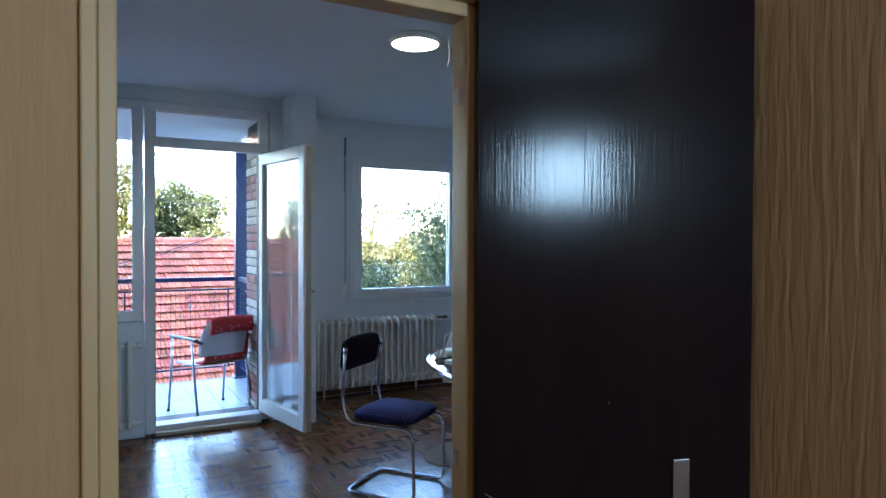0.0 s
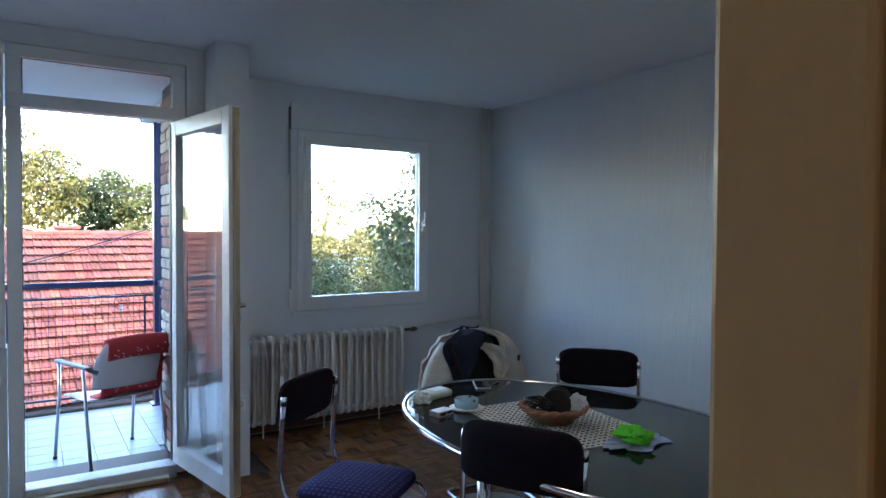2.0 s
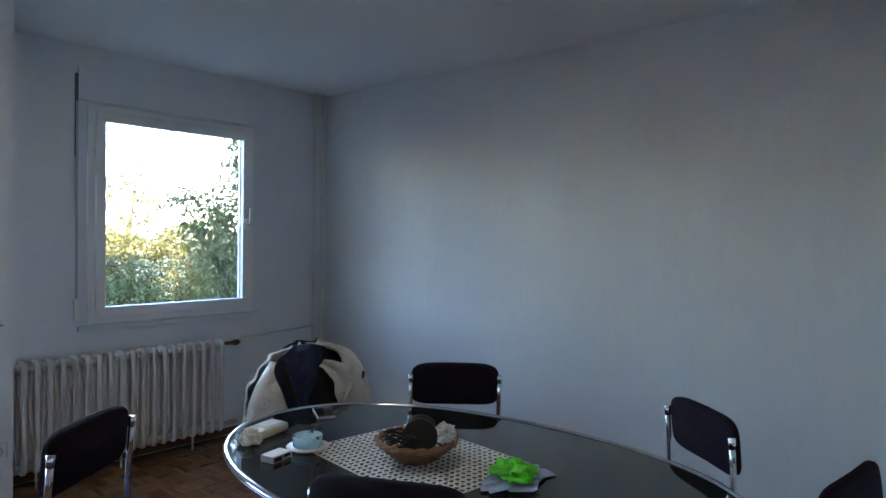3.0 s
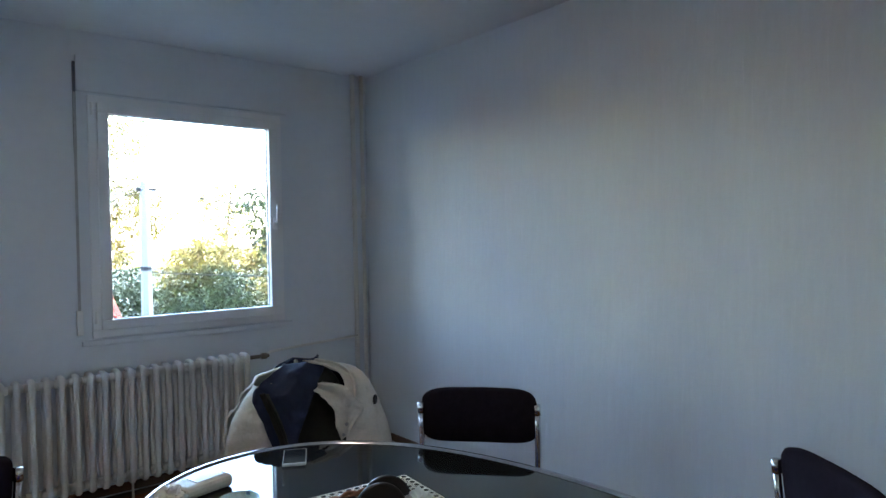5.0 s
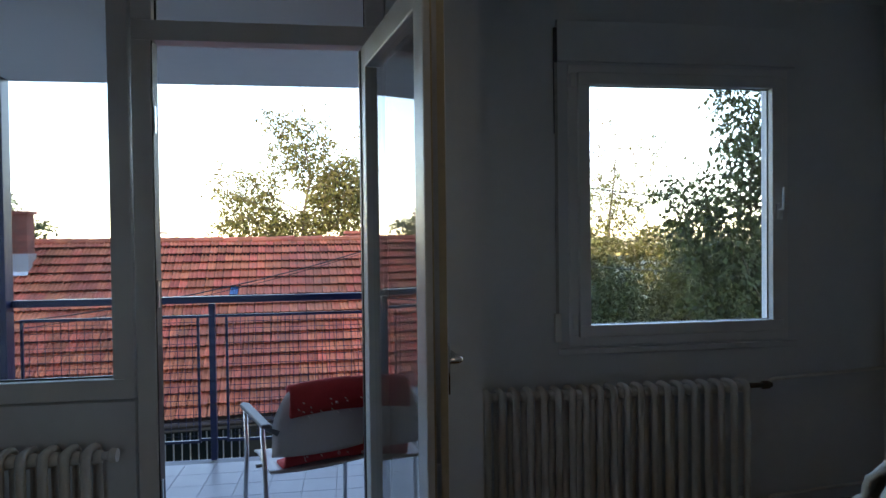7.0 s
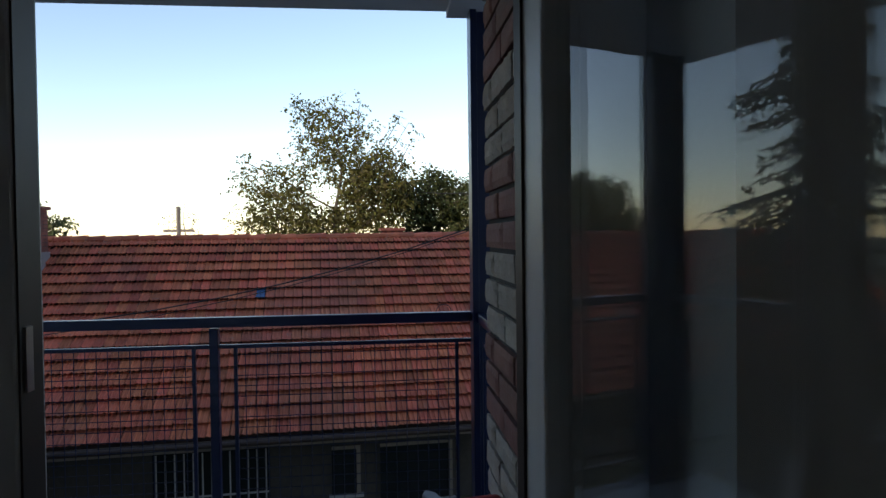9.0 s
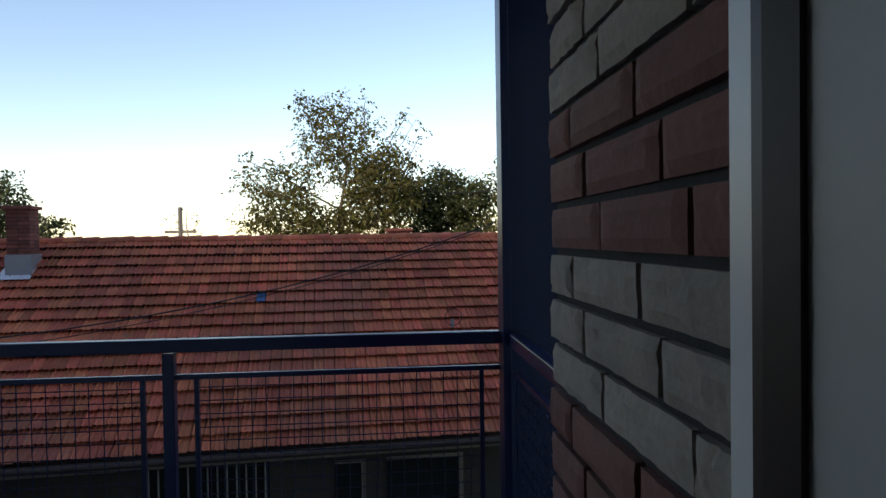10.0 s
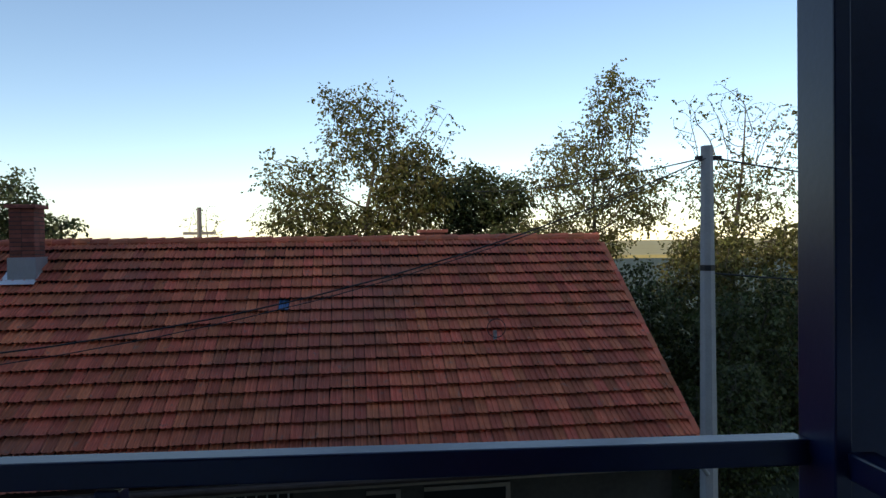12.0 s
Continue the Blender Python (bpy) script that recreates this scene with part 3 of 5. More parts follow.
# ---- table and chairs ----
TC = pose(3.157, 3.60, 0, 0, 0, 4)
table = thing("dining_table", TC, "oval smoked glass dining table with a chrome rim", "table")
TA, TB = 0.565, 0.925
oval = [(TA * math.copysign(abs(math.cos(a)) ** 0.92, math.cos(a)), TB * math.copysign(abs(math.sin(a)) ** 0.92, math.sin(a))) for a in (k * math.tau / 72 for k in range(72))]
part("tabletop", slab(bmesh.new(), [(x * 0.992, y * 0.995) for x, y in oval], 0.733, 0.745), mat("smoked_black_glass", (0.012, 0.016, 0.016), 0.03, var=0.02), table, "dark smoked glass top")
part("rim", tube(bmesh.new(), [(x, y, 0.737) for x, y in oval], 0.0145, 10, closed=True), M_CHROME, table, "chrome rim tube", True)
for sx, sy in ((-1, -1), (1, -1), (1, 1), (-1, 1)):
    part("leg", tube(bmesh.new(), rounded([(sx * 0.20, sy * 0.38, 0.735), (sx * 0.20, sy * 0.38, 0.06), (sx * 0.28, sy * 0.46, 0.0)], 0.04), 0.030, 14), M_CHROME, table, "chrome tube leg", True)
part("stretcher", boxes((-0.17, 0.17, -0.40, -0.36, 0.66, 0.70), (-0.17, 0.17, 0.36, 0.40, 0.66, 0.70), (-0.02, 0.02, -0.36, 0.36, 0.66, 0.70)), M_STEEL, table, bevel=0.004)


def cushion(w, d, h, z, crown=0.02, n=10):
    """A padded block with rounded corners and a domed top."""
    bm = bmesh.new()
    def ring(k, zz):
        out = []
        for i in range(40):
            a = i * math.tau / 40
            c, s = math.cos(a), math.sin(a)
            e = 0.38
            out.append(bm.verts.new((0.5 * w * k * math.copysign(abs(c) ** e, c), 0.5 * d * k * math.copysign(abs(s) ** e, s), zz)))
        return out
    prof = [(0.90, z), (0.97, z + 0.006), (1.0, z + 0.4 * h), (0.985, z + 0.75 * h), (0.94, z + h * 0.95), (0.7, z + h + crown * 0.7), (0.35, z + h + crown), (0.02, z + h + crown)]
    rings = [ring(*q) for q in prof]
    for a, b in zip(rings, rings[1:]):
        for k in range(40):
            bm.faces.new((a[k], a[(k + 1) % 40], b[(k + 1) % 40], b[k]))
    bm.faces.new(rings[0][::-1])
    bm.faces.new(rings[-1])
    return bm


def cantilever_chair(m, label):
    """Chair facing its own +y, seat centre over the origin."""
    c = thing("dining_chair", m, label, "chair", group="chairs round the table")
    part("seat", cushion(0.42, 0.41, 0.045, 0.435), M_NAVYFAB, c, "navy patterned upholstered seat", True)
    part("seat_pan", boxes((-0.18, 0.18, -0.18, 0.18, 0.424, 0.436)), M_SEAL, c)
    w = 0.205
    fr = bmesh.new()
    half = [(0, -0.22, 0.012), (w, -0.22, 0.012), (w, 0.23, 0.012), (w, 0.215, 0.415), (w, -0.20, 0.415), (w, -0.245, 0.52), (w, -0.235, 0.70), (w, -0.225, 0.825)]
    for s in (1, -1):
        tube(fr, [(x * s, y, z) for x, y, z in rounded(half, 0.06)], 0.0105, 10)
    part("frame", fr, M_CHROME, c, "bent chromed tube frame", True)
    part("cross_bar", tube(bmesh.new(), [(-w, 0.14, 0.415), (w, 0.14, 0.415)], 0.009), M_CHROME, c)
    bk = cushion(0.41, 0.20, 0.035, 0, 0.012)
    b = part("backrest", bk, M_BLACKFAB, c, "black upholstered backrest", True)
    # bend the pad round the sitter's back
    for v in b.data.vertices:
        v.co.z -= 0.35 * v.co.x ** 2
    b.matrix_local = pose(0, -0.245, 0.80, 84)
    for s in (-1, 1):
        part("cap", tube(bmesh.new(), [(s * w, -0.226, 0.815), (s * w, -0.223, 0.85)], 0.0125), M_CHROME, c, "chrome post cap", True)
    return c


def facing(x, y, dx, dy):
    return pose(x, y, 0, 0, 0, math.degrees(math.atan2(-dx, dy)))


chair = cantilever_chair(facing(2.47, 4.22, 0.6, -0.8), "chrome cantilever chair with navy seat, pulled from the table")
for x, y, dx, dy, lab in ((3.65, 4.03, -0.75, -0.66, "chrome cantilever chair beside the ribbed wall"), (3.69, 3.22, -0.78, 0.62, "chrome cantilever chair turned towards the table corner"),
                          (3.52, 2.79, 0.12, 0.99, "chrome cantilever chair at the table end"), (2.84, 3.48, 0.88, 0.47, "chrome cantilever chair with black backrest pushed in"),
                          (3.52, 4.66, -0.15, -0.99, "chrome cantilever chair hung with jackets")):
    tagged(copy_thing(chair, facing(x, y, dx, dy)), lab)


M_JACKET = mat("off_white_quilted_nylon", (0.74, 0.71, 0.65), 0.5, var=0.08, scale=10, bump=0.5, bump_scale=32, relief=0.012, warp=1.2)
M_NAVYJKT = mat("navy_ribbed_jacket_cloth", (0.014, 0.026, 0.07), 0.75, var=0.25, scale=30, bump=0.5, bump_scale=120)
M_LINING = mat("dark_green_black_lining", (0.018, 0.02, 0.016), 0.7, var=0.3, scale=20)
jc = facing(3.53, 4.90, -0.15, -0.99)


def ease(points, t):
    """A smooth curve through a few points."""
    n = len(points) - 1
    i = min(int(t * n), n - 1)
    f = t * n - i
    p0, p1, p2, p3 = (Vector(points[max(0, min(n, i + k))]) for k in (-1, 0, 1, 2))
    return 0.5 * (2 * p1 + (p2 - p0) * f + (2 * p0 - 5 * p1 + 4 * p2 - p3) * f * f + (3 * p1 - p0 - 3 * p2 + p3) * f ** 3)


def cloth_panel(name, edge_a, edge_b, belly, roll, material, parent, seed, label="", quilt=0.0, lift=0.0, thick=0.007, nu=30, nv=56):
    """Cloth between two edge curves (across, height), bent round the chair back; roll bends its rim in."""
    bm = bmesh.new()
    rows = []
    for j in range(nv + 1):
        a, b = ease(edge_a, j / nv), ease(edge_b, j / nv)
        row = []
        for i in range(nu + 1):
            u = i / nu
            p = a.lerp(b, u)
            dome = math.sqrt(max(0.0, 1 - ((p.y - 0.78) / 0.17) ** 2)) if p.y > 0.78 else 1.0 + 0.12 * (0.78 - p.y)
            rim = {"out": 1 - u ** 3, "both": 1 - abs(2 * u - 1) ** 4, "none": 1.0}[roll]
            q = Vector((p.x * 11 + seed, p.y * 9, seed))
            wr = 0.020 * noise.noise(q) + 0.016 * (0.5 - abs(noise.noise(q * 2.1))) + 0.009 * (0.5 - abs(noise.noise(q * 4.7)))
            wr += 0.45 * quilt * abs(math.sin(p.y * 40 + 2.2 * u + seed + 1.5 * noise.noise(q))) + 0.010 * math.sin(u * 8 + 6 * p.y + seed)
            out = math.copysign(1, belly)
            row.append(bm.verts.new((-1.32 * p.x + 0.5 * wr, belly * dome * math.sqrt(max(0.0, rim)) + out * (lift + wr), p.y + 0.4 * wr)))
        rows.append(row)
    for r0, r1 in zip(rows, rows[1:]):
        for i in range(nu):
            bm.faces.new((r0[i], r0[i + 1], r1[i + 1], r1[i]))
    ob = part(name, bm, material, parent, label, True)
    ob.modifiers.new("thick", 'SOLIDIFY').thickness = thick
    return ob


jk = thing("white_jacket", jc, "off-white quilted jacket draped over a chair back", "jacket")
LEFT_RIM = [(-0.06, 0.93), (-0.16, 0.87), (-0.20, 0.79), (-0.235, 0.70), (-0.255, 0.58), (-0.26, 0.42)]
RIGHT_RIM = [(0.03, 0.93), (0.15, 0.895), (0.205, 0.82), (0.245, 0.71), (0.275, 0.58), (0.28, 0.42)]
cloth_panel("back_panel", LEFT_RIM, RIGHT_RIM, -0.10, "both", M_JACKET, jk, 3.1, "", 0.012, nu=44)
cloth_panel("lining", [(-0.08, 0.925), (-0.13, 0.84), (-0.15, 0.72), (-0.16, 0.44)], [(0.05, 0.925), (0.10, 0.86), (0.13, 0.74), (0.14, 0.44)], 0.068, "both", M_LINING, jk, 5.2, "dark lining showing in the opening")
cloth_panel("sleeve", [(0.04, 0.935), (0.095, 0.875), (0.095, 0.79), (0.10, 0.70), (0.09, 0.58), (0.08, 0.43)], RIGHT_RIM, 0.105, "out", M_JACKET, jk, 7.7, "", 0.012)
cloth_panel("sleeve", [(-0.12, 0.885), (-0.13, 0.79), (-0.115, 0.70), (-0.11, 0.58), (-0.115, 0.43)], LEFT_RIM[1:], 0.105, "out", M_JACKET, jk, 1.3, "", 0.012)
cloth_panel("lapel", [(-0.005, 0.845), (0.03, 0.80), (0.055, 0.75), (0.06, 0.69), (0.075, 0.63)], [(0.02, 0.872), (0.09, 0.845), (0.125, 0.79), (0.15, 0.745), (0.105, 0.66)], 0.105, "none", M_JACKET, jk, 9.4, "folded quilted lapel", 0.004, 0.018)
cloth_panel("collar", [(0.0, 0.945), (0.07, 0.915), (0.10, 0.86), (0.105, 0.80)], [(0.04, 0.95), (0.105, 0.92), (0.135, 0.86), (0.13, 0.79)], 0.105, "none", M_JACKET, jk, 2.6, "turned-up jacket collar", 0.003, 0.012)
for x, z in ((0.085, 0.70), (0.075, 0.66)):
    part("snap_button", lathe(bmesh.new(), [(0.007, 0), (0.007, 0.003), (0.003, 0.005)], 12), M_STEEL, jk).matrix_local = pose(-1.32 * x, 0.145, z, -90, 0, 0)
part("badge", lathe(bmesh.new(), [(0.020, 0), (0.020, 0.005), (0.016, 0.008)], 18), M_SEAL, jk, "round dark badge").matrix_local = pose(-0.264, 0.082, 0.765, -90, 0, 45)
nj = thing("navy_jacket", jc, "dark navy ribbed jacket laid over the white one", "jacket")
cloth_panel("front_panel", [(-0.08, 0.95), (-0.155, 0.90), (-0.185, 0.84), (-0.155, 0.74), (-0.125, 0.62), (-0.105, 0.48)], [(0.05, 0.945), (0.015, 0.90), (-0.012, 0.83), (-0.040, 0.75), (-0.065, 0.65), (-0.075, 0.48)], 0.112, "none", M_NAVYJKT, nj, 4.4, "", 0.0, 0.022)
cloth_panel("back_panel", [(-0.05, 0.94), (-0.085, 0.885), (-0.10, 0.82), (-0.10, 0.70), (-0.10, 0.60)], [(0.065, 0.945), (0.07, 0.90), (0.08, 0.80), (0.07, 0.70), (0.06, 0.60)], -0.112, "none", M_NAVYJKT, nj, 6.1, "", 0.0, 0.022)
cloth_panel("ribbed_trim", [(-0.165, 0.86), (-0.138, 0.77), (-0.11, 0.66), (-0.095, 0.52)], [(-0.145, 0.86), (-0.118, 0.77), (-0.092, 0.66), (-0.081, 0.52)], 0.112, "none", M_LINING, nj, 4.4, "dark ribbed hem band", 0.0, 0.030, nu=6)

# ---- things on the table ----
TOP = 0.7455
cloth = thing("crochet_tablecloth", pose(3.11, 3.73, TOP, 0, 0, -6), "white crocheted openwork tablecloth on the glass", "tablecloth")
cb = bmesh.new()
N, NX, CS = 26, 20, 0.0246
for i in range(NX):
    for j in range(N):
        x, y = (i - NX / 2 + 0.5) * CS, (j - N / 2 + 0.5) * CS
        o, q = 0.0125, 0.0078
        ov = [cb.verts.new((x + o * math.cos(a * math.tau / 8), y + o * math.sin(a * math.tau / 8), 0.002 + 0.0006 * ((i + j) % 2))) for a in range(8)]
        iv = [cb.verts.new((x + q * math.cos(a * math.tau / 8), y + q * math.sin(a * math.tau / 8), 0.0027)) for a in range(8)]
        for a in range(8):
            cb.faces.new((ov[a], ov[(a + 1) % 8], iv[(a + 1) % 8], iv[a]))
for i in range(N + 1):
    t = (i - N / 2) * CS
    h, w = N / 2 * CS, NX / 2 * CS
    if abs(t) < w + 0.001:
        box(cb, t - 0.0016, t + 0.0016, -h, h, 0.0004, 0.0014)
    box(cb, -w, w, t - 0.0016, t + 0.0016, 0.0015, 0.0022)
part("crochet", cb, mat("white_cotton_thread", (0.78, 0.76, 0.70), 0.9, var=0.06, scale=60, bump=0.4, bump_scale=500), cloth)

bk = thing("wicker_basket", pose(3.09, 3.72, TOP + 0.003), "small brown wicker basket on the tablecloth", "basket")
wk = bmesh.new()
for j in range(7):
    r, z = 0.066 + 0.010 * j, 0.006 + 0.0085 * j
    tube(wk, [((r + 0.004 * (-1) ** (k + j)) * math.cos(k * math.tau / 40), (r + 0.004 * (-1) ** (k + j)) * math.sin(k * math.tau / 40), z) for k in range(40)], 0.0048, 6, closed=True)
part("weave", wk, mat("brown_willow", (0.22, 0.10, 0.05), 0.6, var=0.3, scale=40), bk, smooth=True)
rm = bmesh.new()
for ph in (0, math.pi):
    tube(rm, [((0.132 + 0.006 * math.cos(k * 0.9 + ph)) * math.cos(k * math.tau / 63), (0.132 + 0.006 * math.cos(k * 0.9 + ph)) * math.sin(k * math.tau / 63), 0.066 + 0.006 * math.sin(k * 0.9 + ph)) for k in range(63)], 0.006, 6, closed=True)
part("rim", rm, mat("reddish_willow", (0.30, 0.13, 0.06), 0.55, var=0.3, scale=40), bk, "plaited rim", True)
part("base", lathe(bmesh.new(), [(0.067, 0.001), (0.07, 0.008), (0.04, 0.009)], 28), M_WOODOLD, bk)
for x, y, r, tilt, az in ((0.005, -0.012, 0.060, 60, -42), (0.045, 0.022, 0.058, 66, -38)):
    d = thing("round_case", pose(3.09 + x, 3.72 + y, TOP + 0.078, tilt, 0, az), "round black case standing in the wicker basket", "case", group="black cases")
    part("shell", lathe(bmesh.new(), [(r * 0.9, -0.012), (r, -0.006), (r, 0.006), (r * 0.93, 0.011), (r * 0.86, 0.010), (r * 0.3, 0.013)], 32), mat("satin_black_case", (0.012, 0.012, 0.012), 0.35), d, smooth=True)
cc = thing("coiled_cable", pose(3.02, 3.73, TOP + 0.055), "bunched black cable in the wicker basket", "cable")
random.seed(4)
part("cable", tube(bmesh.new(), [(0.045 * math.cos(k * 0.7) + random.uniform(-0.012, 0.012), 0.04 * math.sin(k * 0.7) + random.uniform(-0.012, 0.012), 0.02 + 0.02 * math.sin(k * 0.37) + random.uniform(0, 0.012)) for k in range(46)], 0.0042, 6), M_CABLE, cc, smooth=True)


def crumple(name, r, squash, seed, material, parent, label="", rough=0.45, freq=2.2):
    bm = bmesh.new()
    bmesh.ops.create_icosphere(bm, subdivisions=4, radius=r)
    for v in bm.verts:
        d = v.co.normalized()
        k = 1 + rough * noise.fractal(d * freq + Vector((seed, 0, 0)), 0.8, 2.2, 4) + 0.5 * rough * abs(noise.noise(d * freq * 2 + Vector((0, seed, 0))))
        v.co = Vector((v.co.x * k, v.co.y * k, max(-r * squash * 0.35, v.co.z * k * squash)))
    return part(name, bm, material, parent, label)


fo = thing("foil_ball", pose(3.17, 3.66, TOP + 0.075), "crumpled silvery foil in the wicker basket", "foil")
crumple("foil", 0.035, 1.0, 2.0, mat("crumpled_foil", (0.75, 0.75, 0.74), 0.3, 0.8), fo)
ash = thing("ashtray", pose(2.91, 4.07, TOP), "pale blue glass ashtray on a white saucer", "ashtray")
part("saucer", lathe(bmesh.new(), [(0.03, 0.0), (0.072, 0.006), (0.074, 0.009), (0.04, 0.008), (0.01, 0.007)], 36), M_WHITEPLASTIC, ash, "white china saucer", True)
part("bowl", lathe(bmesh.new(), [(0.047, 0.009), (0.050, 0.012), (0.052, 0.046), (0.047, 0.048), (0.044, 0.018), (0.01, 0.016)], 32), mat("pale_blue_glass", (0.42, 0.66, 0.78), 0.15, var=0.25, scale=40), ash, "blue patterned glass bowl", True)
for a in (0.6, 2.7, 4.8):
    part("notch", boxes((0.043, 0.0535, -0.005, 0.005, 0.040, 0.0487)), mat("dark_blue_print", (0.05, 0.12, 0.25), 0.4), ash).matrix_local = pose(0, 0, 0, 0, 0, math.degrees(a))
pk = thing("cigarette_pack", pose(2.77, 4.05, TOP, 0, 0, 12), "white and dark cigarette pack lying flat", "cigarette pack")
part("box", boxes((-0.044, 0.044, -0.028, 0.028, 0, 0.023)), M_WHITEPLASTIC, pk, bevel=0.002)
part("label", boxes((-0.036, -0.004, -0.0284, -0.028, 0.004, 0.018), (0.004, 0.036, -0.0284, -0.028, 0.010, 0.018)), M_SEAL, pk, "dark printed bars")
part("band", boxes((-0.040, -0.024, -0.0287, -0.0284, 0.004, 0.018)), M_RED, pk, "small red mark")
ts = thing("tissue_pack", pose(2.90, 4.31, TOP, 0, 0, 14), "soft white pack of paper tissues", "tissues")
tb = boxes((-0.075, 0.075, -0.045, 0.045, 0, 0.035))
part("pack", tb, mat("cream_printed_film", (0.72, 0.68, 0.58), 0.45, var=0.15, scale=30), ts, bevel=0.012)
part("flap", boxes((-0.03, 0.06, -0.03, 0.03, 0.0352, 0.038)), M_WHITEPLASTIC, ts, bevel=0.001)
cr = thing("crumpled_tissue", pose(2.80, 4.26, TOP + 0.014), "crumpled white paper tissue on the table", "tissue")
crumple("tissue", 0.036, 0.9, 7.0, mat("white_tissue", (0.80, 0.78, 0.72), 0.9), cr)
ph = thing("mobile_phone", pose(3.215, 4.375, TOP, 0, 0, -28), "grey mobile phone lying on the table", "phone")
part("body", boxes((-0.036, 0.036, -0.072, 0.072, 0, 0.009)), M_GREYPLASTIC, ph, bevel=0.003)
part("screen", boxes((-0.033, 0.033, -0.064, 0.064, 0.009, 0.0096)), M_DARKGLASS, ph, "dark screen")
gp = thing("plastic_bag", pose(3.17, 3.37, TOP), "flattened clear and blue plastic bag", "plastic bag")
random.seed(9)
pb = bmesh.new()
ring = [pb.verts.new((0.135 * (1 + 0.2 * random.uniform(-1, 1)) * math.cos(k * math.tau / 26), 0.085 * (1 + 0.25 * random.uniform(-1, 1)) * math.sin(k * math.tau / 26), random.uniform(0.002, 0.014))) for k in range(26)]
ctr = pb.verts.new((0, 0, 0.012))
for k in range(26):
    pb.faces.new((ring[k], ring[(k + 1) % 26], ctr))
fb = part("film", pb, mat("blue_white_film", (0.35, 0.38, 0.58), 0.3, var=0.6, scale=18, fine=0.2), gp)
fb.modifiers.new("thick", 'SOLIDIFY').thickness = 0.001
gg = thing("green_cloth", pose(3.165, 3.375, TOP + 0.026), "crumpled bright lime green cleaning cloth", "cloth")
crumple("cloth", 0.060, 0.45, 3.3, mat("lime_green_cloth", (0.12, 0.62, 0.03), 0.8, var=0.2, scale=20, bump=0.3, bump_scale=200), gg, rough=0.6, freq=1.8)
rg = thing("doormat", pose(3.25, 4.55, 0.001, 0, 0, 10), "small beige rug under the jacket chair", "rug")
part("rug", slab(bmesh.new(), [(0.42 * math.cos(a * math.tau / 30), 0.26 * math.sin(a * math.tau / 30)) for a in range(30)], 0, 0.008), mat("beige_shaggy_rug", (0.30, 0.24, 0.17), 0.95, var=0.3, scale=40, bump=0.8, bump_scale=200), rg)


# ---- balcony ----
BZ = -0.04
Y_RAIL = 8.08
# upper storeys and long left end are unseen, added to shade the opposite roof
tagged(obj("wall_facade", boxes((-24.0, X_LEFT - 0.2, 6.0, 6.22, -3.6, 10.5), (X_LEFT - 0.2, 2.14, 6.0, 6.22, -3.6, -0.25), (-24, 2.14, 6.03, 6.22, 2.89, 10.5), (2.17, 9.0, 6.5, 6.74, -3.6, -0.1), (2.17, 9.0, 6.5, 6.74, 2.89, 10.5), (X_RIGHT + 0.25, 9.0, 6.5, 6.74, -0.1, 2.89)), M_PLASTER), "plain rendered facade, unseen upper storeys and left end added to block sun", "wall", **structure)
# unseen shell behind the rooms, added to hold the low sun off that roof
tagged(obj("wall_back_sun_block", boxes((-24.0, 9.0, -4.2, -4.0, -3.6, 10.5), (-24.2, -24.0, -4.2, 6.22, -3.6, 10.5), (9.0, 9.2, -4.2, 6.74, -3.6, 10.5), (-24, 9, -4, 6.0, 10.3, 10.5)), M_PLASTER), "unseen outer walls and top of the house, added to block sun", "wall", **structure)
tagged(obj("floor_balcony", boxes((-0.5, 2.58, 6.225, 8.12, BZ - 0.20, BZ - 0.008)), M_GROUT), "balcony floor of pale grey ceramic tiles", "floor", **structure)
tagged(obj("ceiling_balcony", boxes((-0.6, 2.15, 6.225, 6.79, 2.50, 2.68), (-0.6, 2.6, 6.79, 8.12, 2.50, 2.68), (2.17, 2.6, 6.79, 8.12, 2.47, 2.50)), M_CEIL), "grey painted underside of the balcony above", "ceiling", **structure)


def h_column(name, x0, x1, y0, y1, label):
    c = thing(name, pose(0, 0, 0), label, "column")
    part("web", boxes((x0 + 0.03, x1 - 0.03, y0 + 0.035, y1 - 0.035, BZ, 2.5)), M_BLUE, c)
    part("flange", boxes((x0, x0 + 0.03, y0, y1, BZ, 2.5)), M_BLUE, c, bevel=0.003)
    part("flange", boxes((x1 - 0.03, x1, y0, y1, BZ, 2.5)), M_BLUE, c, bevel=0.003)
    part("base_plate", boxes((x0 - 0.03, x1 + 0.03, y0 - 0.03, min(y1 + 0.03, 8.118), BZ, BZ + 0.012)), M_BLUE, c, bevel=0.002)
    return c


h_column("steel_column", 2.265, 2.525, 7.99, 8.09, "dark blue painted steel column at the balcony corner")
h_column("steel_column", -0.42, -0.16, 7.99, 8.09, "dark blue painted steel column at the open balcony end")

rail = thing("balcony_railing", pose(0, 0, 0), "dark blue steel balcony railing with wire mesh panels", "railing")
part("top_rail", boxes((-0.16, 2.265, 8.055, 8.10, 1.026, 1.072)), M_BLUE, rail, bevel=0.004)
part("top_rail", boxes((2.285, 2.33, 6.76, 7.99, 1.026, 1.072)), M_BLUE, rail, bevel=0.004)
part("top_rail", boxes((-0.33, -0.285, 6.23, 7.99, 1.026, 1.072)), M_BLUE, rail, bevel=0.004)
for x in (1.08,):
    part("post", boxes((x - 0.02, x + 0.02, 8.058, 8.098, BZ, 1.022)), M_BLUE, rail, bevel=0.003)


